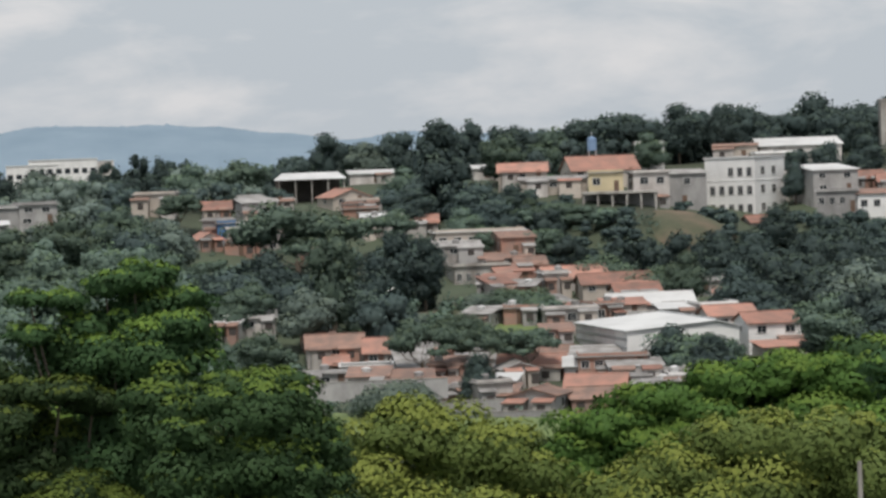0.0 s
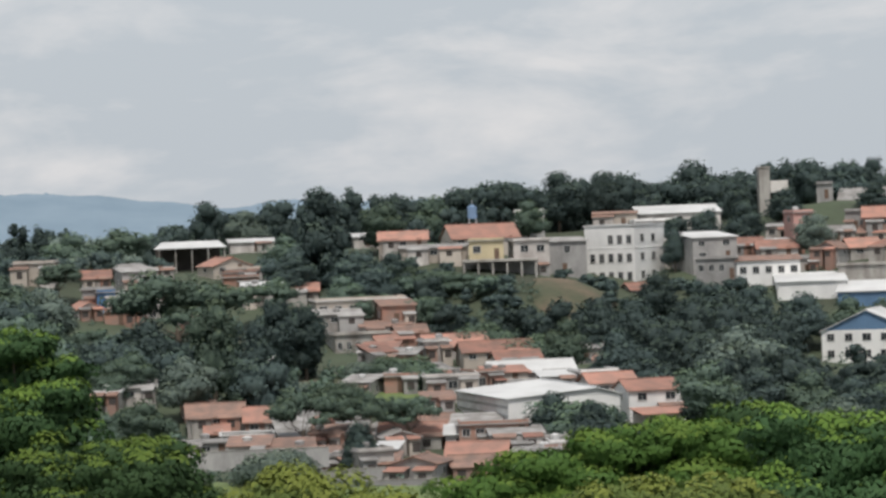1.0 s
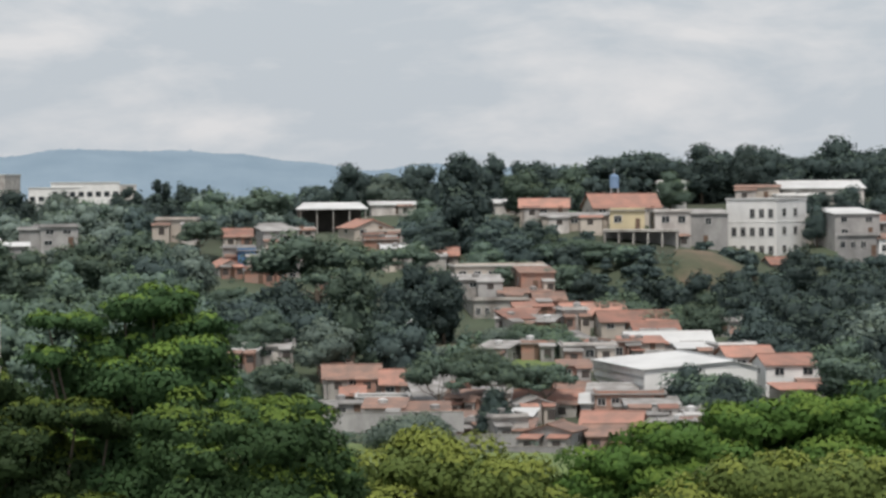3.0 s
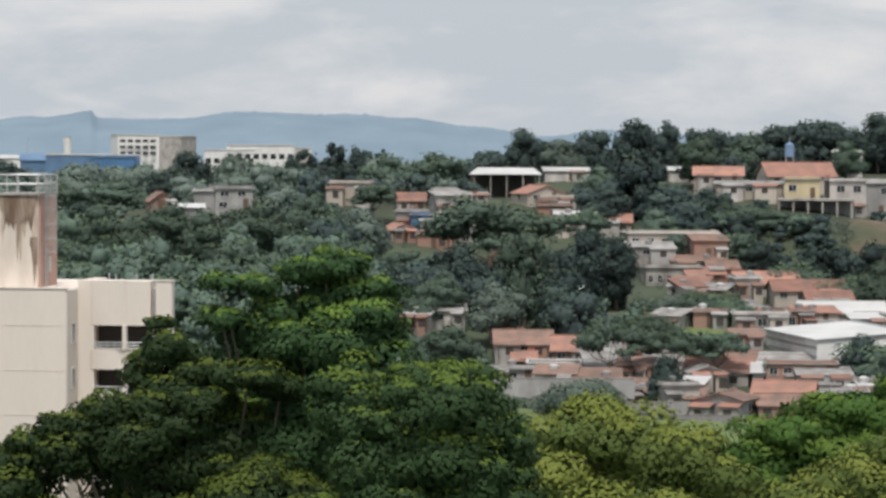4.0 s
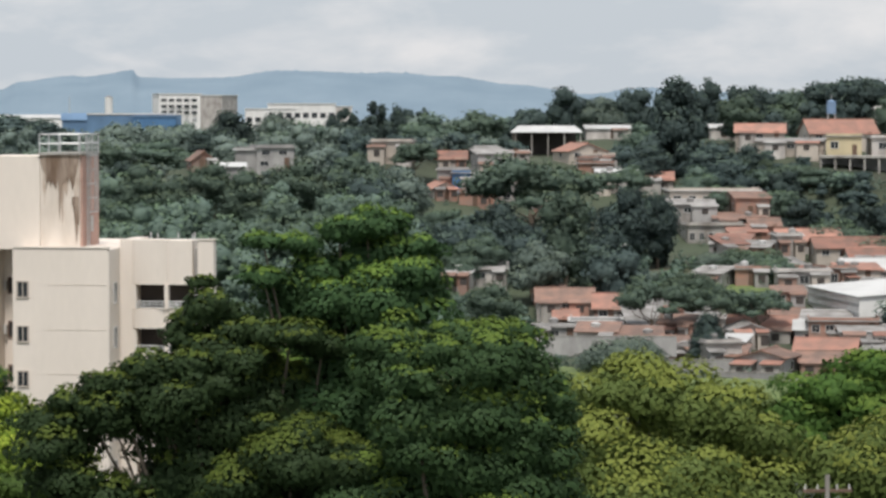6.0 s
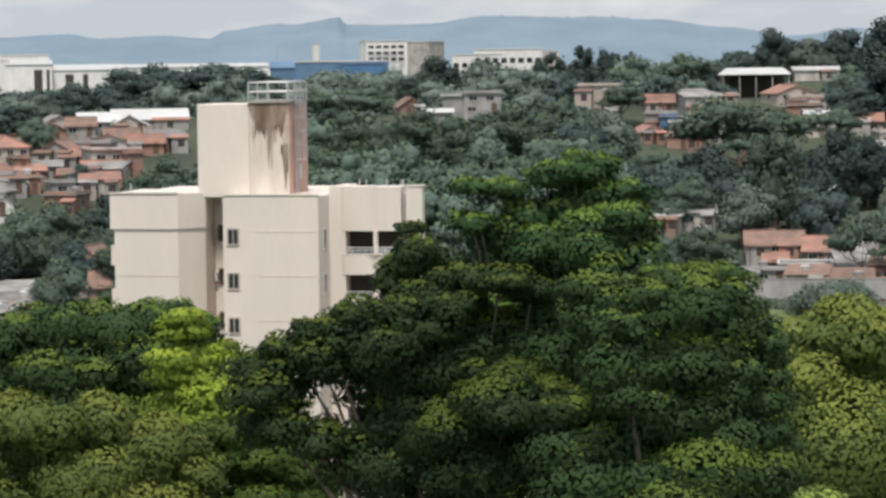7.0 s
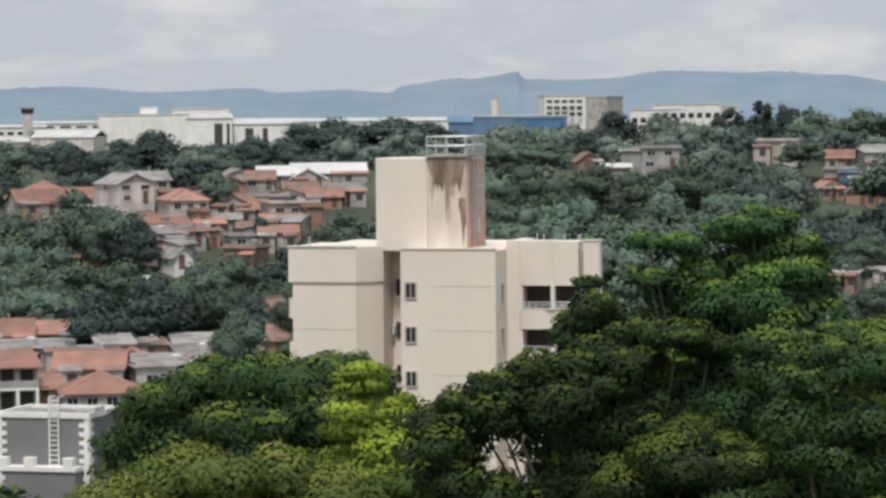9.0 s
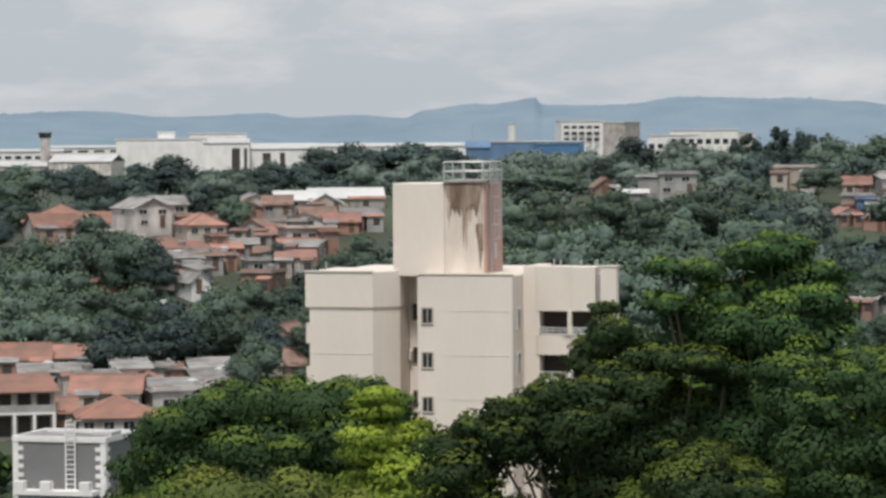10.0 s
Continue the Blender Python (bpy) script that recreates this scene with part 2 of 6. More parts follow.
BEARINGS = sorted(LAND)


def ease(a, b, f):
    return a + (b - a) * (f * f * (3 - 2 * f))


PADS = []   # levelled sites: place and height of each building's foot


def ground_z(x, y):
    z = open_land(x, y)
    total, shift = 0.12, 0.0
    for px, py, dz in PADS:
        q = (px - x) ** 2 + (py - y) ** 2
        if q < 900:
            w = math.exp(-q / 110.0)
            total += w
            shift += w * dz
    return z + shift / total


def open_land(x, y):
    d, b = math.hypot(x, y), math.degrees(math.atan2(x, max(y, 1e-3)))
    b = min(max(b, BEARINGS[0]), BEARINGS[-1] - 1e-6)
    j = max(i for i in range(len(BEARINGS) - 1) if BEARINGS[i] <= b)

    def along(row):
        if d >= DIST[-1]:
            return row[-1] - min(d - DIST[-1], 600) * 0.002
        i = max(k for k in range(len(DIST) - 1) if DIST[k] <= d)
        f = (d - DIST[i]) / (DIST[i + 1] - DIST[i])
        return row[i] + (row[i + 1] - row[i]) * f
    f = (b - BEARINGS[j]) / (BEARINGS[j + 1] - BEARINGS[j])
    z = ease(along(LAND[BEARINGS[j]]), along(LAND[BEARINGS[j + 1]]), f)
    return z + 0.8 * noise.noise((x * 0.02, y * 0.02, 0.0)) + 0.25 * noise.noise((x * 0.09, y * 0.09, 3.0))


def build_ground():
    xs = [-4800, -3000, -1800, -1000, -600] + [-400 + 8 * i for i in range(101)] + [600, 1000, 1800, 3000, 4800]
    ys = [-4800, -2000, -600, -200] + [-40 + 8 * i for i in range(105)] + [840, 900, 1000, 1150, 1400, 1800, 2400, 3200, 4000, 4900]
    verts = [(x, y, ground_z(x, y)) for y in ys for x in xs]
    n = len(xs)
    faces = [(j * n + i, j * n + i + 1, (j + 1) * n + i + 1, (j + 1) * n + i) for j in range(len(ys) - 1) for i in range(n - 1)]
    me = bpy.data.meshes.new("ground")
    me.from_pydata(verts, [], faces)
    me.materials.append(GRASS)
    me.polygons.foreach_set("use_smooth", [True] * len(faces))
    tagged(new("ground", me), "rough green hillsides and valley floor of grass and scrub", "ground", kind="structure")



def land_patch(name, x, y, rx, ry, turn, material, label, lift=0.35):
    """A worn or mown patch that follows the ground, with an uneven rim."""
    bm = bmesh.new()
    rings, n = 8, 48
    ca, sa = math.cos(radians(turn)), math.sin(radians(turn))

    def at(k, i):
        a = i * math.tau / n
        r = k / rings * (1 + 0.35 * noise.noise((math.cos(a) * 1.5 + x, math.sin(a) * 1.5 + y, 1.0)) + 0.25 * noise.noise((math.cos(a) * 5 + x, math.sin(a) * 5 + y, 4.0)))
        u, v = math.cos(a) * r * rx, math.sin(a) * r * ry
        px, py = x + u * ca - v * sa, y + u * sa + v * ca
        edge = 1.0 if k < rings - 1 else (0.5 if k == rings - 1 else -0.6)
        return bm.verts.new((px, py, ground_z(px, py) + lift * edge))
    mid = bm.verts.new((x, y, ground_z(x, y) + lift))
    grid = [[at(k, i) for i in range(n)] for k in range(1, rings + 1)]
    for i in range(n):
        bm.faces.new((mid, grid[0][i], grid[0][(i + 1) % n]))
        for k in range(rings - 1):
            bm.faces.new((grid[k][i], grid[k + 1][i], grid[k + 1][(i + 1) % n], grid[k][(i + 1) % n]))
    tagged(finish(name, bm, material, smooth=True), label, "ground", kind="structure")


def hill_range(name, dist, half, crest, material, label, seed, base=30, rough=0.1, fall=500):
    """A wooded ridge far away; crest(bearing in degrees) gives its height."""
    bm = bmesh.new()
    cols, rowsn = 900, 11
    grid = []
    for j in range(rowsn):
        row = []
        for i in range(cols):
            b = -half + 2 * half * i / (cols - 1)
            f = j / (rowsn - 1)
            d = dist + (f - 0.6) * fall
            h = crest(b)
            k = math.sin(min(f / 0.6, 1.0) * math.pi / 2) if f < 0.61 else 1 - (f - 0.6) * 0.8
            z = base + (h - base) * k
            p = (b * 5.0 + seed, j * 0.9, seed)
            z += (h - base) * rough * noise.noise((b * 1.3 + seed, j * 0.6, seed)) * (1 - f)
            z += 1.1 * noise.noise((b * 22.0 + seed, j * 2.0, seed)) + 3.6 * max(0, noise.noise((b * 9.0 + seed, j * 5.0, 2.0)) * noise.noise((b * 45.0, j * 3.0, seed)) * 3)
            row.append(bm.verts.new((math.sin(radians(b)) * d, math.cos(radians(b)) * d, z)))
        grid.append(row)
    for j in range(rowsn - 1):
        for i in range(cols - 1):
            bm.faces.new((grid[j][i], grid[j][i + 1], grid[j + 1][i + 1], grid[j + 1][i]))
    tagged(finish(name, bm, material, smooth=True), label, "hills", kind="structure")


def bump_sum(b, *bumps):
    return sum(h * math.exp(-((b - c) / w) ** 2) for c, w, h in bumps)


FAR_CREST = (
    (-30, 88), (-22, 90), (-15.42, 86), (-13.93, 89), (-12.30, 80), (-10.67, 85), (-10.16, 79), (-9.23, 82),
    (-8.16, 77), (-7.80, 89), (-6.77, 96), (-5.74, 105), (-5.69, 93), (-4.21, 93),
    (-3.03, 105), (-0.95, 101), (-0.16, 97), (1.18, 84), (2.31, 71), (3.53, 80), (4.96, 74),
    (14, 70), (30, 78))


def far_crest(b):
    for (b0, z0), (b1, z1) in zip(FAR_CREST, FAR_CREST[1:]):
        if b0 <= b <= b1:
            return ease(z0, z1, (b - b0) / (b1 - b0))
    return 80


hill_range("hill_range_far", 4500, 30, far_crest, HILL, "long wooded hill range on the horizon, painted hazy blue", 3.0)
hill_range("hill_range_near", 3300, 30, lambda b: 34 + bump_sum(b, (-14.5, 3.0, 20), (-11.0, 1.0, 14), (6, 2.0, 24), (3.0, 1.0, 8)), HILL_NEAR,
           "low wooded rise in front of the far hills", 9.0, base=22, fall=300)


# ---------------------------------------------------------------- trees
def leaf_cloud(lobes, leaf, clumps, cover, seed, droop=0.0, core=0.7, puff=0.34, flat=0.8, low=-0.75, fine=1, shell=0.0, lit_top=0.6):
    """Vertices and faces of a crown: each lobe carries domed tufts of small bent leaves round a dark inner mass.
    clumps: tufts on each lobe; cover: how many leaves lie over each other; flat: height of a tuft to its width."""
    rng = np.random.default_rng(seed)
    ico = bmesh.new()
    bmesh.ops.create_icosphere(ico, subdivisions=fine, radius=1)
    ball = np.array([v.co[:] for v in ico.verts])
    tri = np.array([[v.index for v in f.verts] for f in ico.faces])
    ico.free()
    V, Q, T, N, Y = [], [], [], [], []
    base = 0
    for cx, cy, cz, rx, ry, rz in lobes:
        r = (rx * ry * rz) ** (1 / 3)
        mid, axes = np.array([cx, cy, cz]), np.array([rx, ry, rz])
        n = max(5, int(clumps * (0.8 + 0.4 * rng.random())))
        # tufts spread evenly over the lobe, fewer underneath
        h = 1 - (np.arange(n) + 0.5) / n * (1 - low)
        a = np.arange(n) * 2.39996 + rng.random() * 6.3 + 0.5 * rng.normal(size=n)
        h = np.clip(h + 0.14 * rng.normal(size=n), -0.9, 1)
        q = np.sqrt(1 - h * h)
        d = np.stack([np.cos(a) * q, np.sin(a) * q, h], 1)
        cen = mid + d * axes * (0.62 + 0.33 * rng.random((n, 1)))
        rad = r * puff * (0.65 + 0.7 * rng.random(n))
        count = np.maximum(6, (cover * 5.0 * rad * rad / (0.32 * leaf * leaf)).astype(int))
        k = np.repeat(np.arange(n), count)
        m = len(k)
        e = rng.normal(size=(m, 3))
        e[:, 2] = e[:, 2] * 0.85 + 0.3
        e /= np.linalg.norm(e, axis=1)[:, None]
        pos = cen[k] + e * rad[k][:, None] * np.array([1.15, 1.15, flat]) * (0.80 + 0.28 * rng.random((m, 1)))
        pos[:, 2] -= droop * rng.random(m) * rad[k] * 0.6
        nor = e * 1.0 + d[k] * 0.3 + np.array([0, 0, 0.2]) + 0.24 * rng.normal(size=(m, 3))
        nor /= np.linalg.norm(nor, axis=1)[:, None]
        side = np.cross(nor, rng.normal(size=(m, 3)))
        side /= np.linalg.norm(side, axis=1)[:, None]
        up = np.cross(nor, side)
        s = (leaf * (0.7 + 0.6 * rng.random(m)))[:, None]
        quad = np.stack([pos - side * s * 0.5, pos - up * s * 0.34 - nor * s * 0.08, pos + side * s * 0.5 - nor * s * 0.15, pos + up * s * 0.34 - nor * s * 0.08], 1)
        V.append(quad.reshape(-1, 3))
        soft = e * 0.8 + d[k] * 0.35 + nor * 0.3
        N.append(np.repeat(soft / np.linalg.norm(soft, axis=1)[:, None], 4, axis=0))
        Q.append(base + np.arange(m * 4).reshape(-1, 4))
        base += m * 4
        # Upward leaves of the upper tufts are marked for the paler, top-lit colour.
        Y.append(e[:, 2] * 0.6 + (d[:, 2] * 0.6 + 0.16 * rng.normal(size=n))[k] + 0.05 * rng.normal(size=m) > lit_top)
        if shell:
            m = max(20, int(shell * 12.6 * r * r * 0.7 / (0.32 * leaf * leaf)))
            g = rng.normal(size=(m, 3))
            g /= np.linalg.norm(g, axis=1)[:, None]
            pos = mid + g * axes * (0.68 + 0.2 * rng.random((m, 1)))
            nor = g + 0.5 * rng.normal(size=(m, 3))
            nor /= np.linalg.norm(nor, axis=1)[:, None]
            side = np.cross(nor, rng.normal(size=(m, 3)))
            side /= np.linalg.norm(side, axis=1)[:, None]
            up = np.cross(nor, side)
            s = leaf * (0.8 + 0.6 * rng.random((m, 1)))
            V.append(np.stack([pos - side * s * 0.5, pos - up * s * 0.34, pos + side * s * 0.5, pos + up * s * 0.34], 1).reshape(-1, 3))
            soft = g + 0.35 * nor
            N.append(np.repeat(soft / np.linalg.norm(soft, axis=1)[:, None], 4, axis=0))
            Q.append(base + np.arange(m * 4).reshape(-1, 4))
            base += m * 4
            Y.append(np.zeros(m, bool))
        if core:
            pts = ball * (core * (0.82 + 0.3 * rng.random((len(ball), 1)))) * axes + mid
            V.append(pts)
            N.append(ball)
            T.append(base + tri)
            base += len(pts)
    return np.concatenate(V), np.concatenate(N), np.concatenate(Q), np.concatenate(Y), (np.concatenate(T) if T else np.zeros((0, 3), int))


def crown_mesh(lobes, leaf, clumps, cover, seed, material, toplit=None, **more):
    """The second leaf material, paler for light from above, goes on upward leaves."""
    v, soft, q, lit_top, t = leaf_cloud(lobes, leaf, clumps, cover, seed, **more)
    me = bpy.data.meshes.new("crown")
    me.vertices.add(len(v))
    me.vertices.foreach_set("co", v.astype(np.float32).ravel())
    me.loops.add(q.size + t.size)
    me.loops.foreach_set("vertex_index", np.concatenate([q.ravel(), t.ravel()]).astype(np.int32))
    me.polygons.add(len(q) + len(t))
    starts = np.concatenate([np.arange(len(q)) * 4, q.size + np.arange(len(t)) * 3])
    me.polygons.foreach_set("loop_start", starts.astype(np.int32))
    me.update(calc_edges=True)
    me.attributes.new("custom_normal", "FLOAT_VECTOR", "POINT").data.foreach_set("vector", soft.astype(np.float32).ravel())
    me.update()
    me.materials.append(material)
    me.materials.append(toplit or material)
    me.polygons.foreach_set("material_index", np.concatenate([lit_top, np.zeros(len(t))]).astype(np.int32))
    return me


def trunk_mesh(height, r, lobes, seed, fork=0.45):
    """A tapered trunk that forks into a limb for each lobe."""
    rng = random.Random(seed)
    bm = bmesh.new()
    top = Vector((rng.uniform(-.03, .03) * height, rng.uniform(-.03, .03) * height, height * fork))
    mid = Vector((top.x * 0.3 + rng.uniform(-.2, .2), top.y * 0.3, height * fork * 0.5))
    tube(bm, (0, 0, -1.5), mid, r * 1.25, r * 0.9, 9)
    tube(bm, mid, top, r * 0.9, r * 0.7, 9)
    for cx, cy, cz, rx, ry, rz in lobes:
        end = Vector((cx, cy, cz))
        start = mid.lerp(top, rng.uniform(0.5, 1))
        elbow = start.lerp(end, 0.5) + Vector((rng.uniform(-.4, .4), rng.uniform(-.4, .4), -0.06 * height))
        tube(bm, start, elbow, r * 0.3, r * 0.2, 6)
        tube(bm, elbow, end, r * 0.2, r * 0.07, 6)
    me = bpy.data.meshes.new("trunk")
    bm.to_mesh(me)
    bm.free()
    me.materials.append(BARK)
    return me


def plant(name, x, y, z, trunk, crown, scale, turn, label, group=""):
    root = new(name)
    root.matrix_world = pose(x, y, z, 0, 0, turn) @ Matrix.Diagonal((*scale, 1))
    tagged(root, label, "tree", group)
    for n, me in (("trunk", trunk), ("crown", crown)):
        ob = new(n, me)
        ob.parent = root
    return root


# Forms of the farther trees, 10 m high and 10 m wide, shared by all trees of the kind.
def form_lobes(kind, seed):
    rng = random.Random(seed)
    out = []
    if kind == "round":
        for i in range(9):
            a, r = rng.uniform(0, math.tau), rng.uniform(0.8, 3.0)
            s = rng.uniform(1.5, 2.3)
            out.append((math.cos(a) * r, math.sin(a) * r, rng.uniform(3.4, 7.6) - 0.25 * r, s, s, s * 0.85))
        out.append((0, 0, 8.0, 1.9, 1.9, 1.6))
        out.append((0, 0, 5.0, 3.3, 3.3, 2.8))
    elif kind == "umbrella":
        for i in range(13):
            a, r = rng.uniform(0, math.tau), 4.0 * math.sqrt(rng.random())
            s = rng.uniform(1.2, 2.0)
            out.append((math.cos(a) * r, math.sin(a) * r, 8.3 - 0.15 * r * r + rng.uniform(-0.5, 0.4), s, s, s * 0.75))
        for i in range(4):
            a = rng.uniform(0, math.tau)
            out.append((math.cos(a) * 2.8, math.sin(a) * 2.8, rng.uniform(5.2, 6.6), 1.4, 1.4, 0.6))
    elif kind == "tall":
        for i in range(16):
            h = rng.uniform(1.8, 9.2)
            w = 3.6 * (1 - (h / 10.5) ** 2) + 0.5
            a, r = rng.uniform(0, math.tau), rng.uniform(0.3, 0.8) * w
            s = rng.uniform(1.0, 1.7)
            out.append((math.cos(a) * r, math.sin(a) * r, h, s, s, s))
        out.append((0, 0, 9.0, 1.1, 1.1, 1.1))
        out.append((0, 0, 5.0, 2.4, 2.4, 3.4))
    elif kind == "spiky":
        for i in range(18):
            a, r = rng.uniform(0, math.tau), 4.2 * math.sqrt(rng.random())
            out.append((math.cos(a) * r, math.sin(a) * r, 7.2 - 0.5 * r + rng.uniform(-1, 1.8), 0.75, 0.75, 1.5))
        for i in range(5):
            a = i * 1.257
            out.append((math.cos(a) * 2, math.sin(a) * 2, 4.0, 2.2, 2.2, 2.4))
    else:  # bush
        for i in range(9):
            a, r = rng.uniform(0, math.tau), 3.6 * math.sqrt(rng.random())
            s = rng.uniform(1.6, 2.6)
            out.append((math.cos(a) * r, math.sin(a) * r, rng.uniform(1.5, 6.0) - 0.3 * r, s, s, s))
        out.append((0, 0, 3.5, 3.6, 3.6, 3.6))
    return out


FORMS = {}
# All three leaf materials here have the painted haze of distance.
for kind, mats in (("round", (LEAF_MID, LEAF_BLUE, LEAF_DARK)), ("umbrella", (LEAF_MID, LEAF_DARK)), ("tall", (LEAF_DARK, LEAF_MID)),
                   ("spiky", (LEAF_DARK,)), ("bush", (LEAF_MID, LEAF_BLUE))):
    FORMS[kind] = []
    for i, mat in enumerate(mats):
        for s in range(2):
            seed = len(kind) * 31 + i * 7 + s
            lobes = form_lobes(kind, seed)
            crown = crown_mesh(lobes, 0.44, 12, 0.46, seed, mat, TOPLIT_LEAVES[mat.name], core=0.76, puff=0.42, shell=0.25)
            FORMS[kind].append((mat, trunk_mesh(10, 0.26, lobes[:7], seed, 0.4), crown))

WORDS = {"round": "round-crowned", "umbrella": "wide flat-crowned", "tall": "tall dense", "spiky": "dark spiky-topped", "bush": "low bushy"}
TONE = {LEAF_MID.name: "mid green", LEAF_DARK.name: "dark green", LEAF_BLUE.name: "grey-green"}
standing = []


def tree(kind, x, y, top, wide, shade=None, near="on the hillside", deep=None, group=""):
    """A tree whose crown reaches the height top; it is rooted in the ground."""
    pick = [f for f in FORMS[kind] if shade is None or f[0] is shade]
    pick = pick or FORMS[kind]
    mat, trunk, crown = pick[random.randrange(len(pick))]
    z = ground_z(x, y)
    tall = max(top - z, 2.0)
    s = wide / 8.6
    standing.append((x, y, wide))
    return plant("tree" if kind != "bush" else "bush", x, y, z - 0.3, trunk, crown, (s, s * (deep or 1), tall / 9.7), random.uniform(0, 360),
                 f"{WORDS[kind]} {TONE[mat.name]} tree {near}", group)


# Near trees, each with its own crown.
def near_tree(x, y, lobes, seed, material, label, r=0.45, droop=0.3, clumps=10, cover=1.2, puff=0.50, core=0.62, flat=0.7):
    """lobes: sideways, depth, height above the sea datum, radius across, radius up; sideways is square to the view."""
    z = ground_z(x, y)
    local = [(u, v, h - z, ra * 1.05, ra * 1.05, rz * 1.1) for u, v, h, ra, rz in lobes]
    leaf = 0.0017 * math.hypot(x, y)
    crown = crown_mesh(local, leaf, clumps, cover, seed, material, TOPLIT_LEAVES[material.name], droop=droop, puff=puff, core=core, flat=flat, fine=2, shell=0.6, lit_top=0.6)
    height = max(h - z for u, v, h, ra, rz in lobes)
    return plant("tree", x, y, z - 0.2, trunk_mesh(height, r, local, seed, 0.5), crown, (1, 1, 1), -math.degrees(math.atan2(x, y)), label)


# ---------------------------------------------------------------- houses
built = []


def window_at(parent, cx, z, w, h, y, face="front", frame_mat=None, deep=0.0):
    """A framed window: a frame round a recessed dark pane; face front (-y), left (-x) or right (+x) at the offset y."""
    def lay(a0, a1, z0, z1, p0, p1):
        if face == "front":
            return (a0, a1, y - p1, y - p0, z0, z1)
        if face == "right":
            return (y + p0, y + p1, a0, a1, z0, z1)
        return (y - p1, y - p0, a0, a1, z0, z1)
    t = 0.09
    bm = boxes(lay(cx - w / 2 - t, cx + w / 2 + t, z - h / 2 - t, z - h / 2, -0.02, 0.09), lay(cx - w / 2 - t, cx + w / 2 + t, z + h / 2, z + h / 2 + t, -0.02, 0.07),
               lay(cx - w / 2 - t, cx - w / 2, z - h / 2, z + h / 2, -0.02, 0.07), lay(cx + w / 2, cx + w / 2 + t, z - h / 2, z + h / 2, -0.02, 0.07),
               lay(cx - 0.03, cx + 0.03, z - h / 2, z + h / 2, -0.02, 0.045))
    win = part("window", bm, frame_mat or FRAME, parent)
    part("pane", boxes(lay(cx - w / 2, cx - 0.03, z - h / 2, z + h / 2, -0.02, 0.02), lay(cx + 0.03, cx + w / 2, z - h / 2, z + h / 2, -0.02, 0.02)), GLASS, win)
    return win


def roof_slab(bm, corners, thick):
    """A sloping slab over four corners (counter-clockwise from above)."""
    hi = [bm.verts.new(c) for c in corners]
    lo = [bm.verts.new((c[0], c[1], c[2] - thick)) for c in corners]
    n = len(corners)
    bm.faces.new(hi)
    bm.faces.new(lo[::-1])
    for i in range(n):
        bm.faces.new((lo[i], lo[(i + 1) % n], hi[(i + 1) % n], hi[i]))


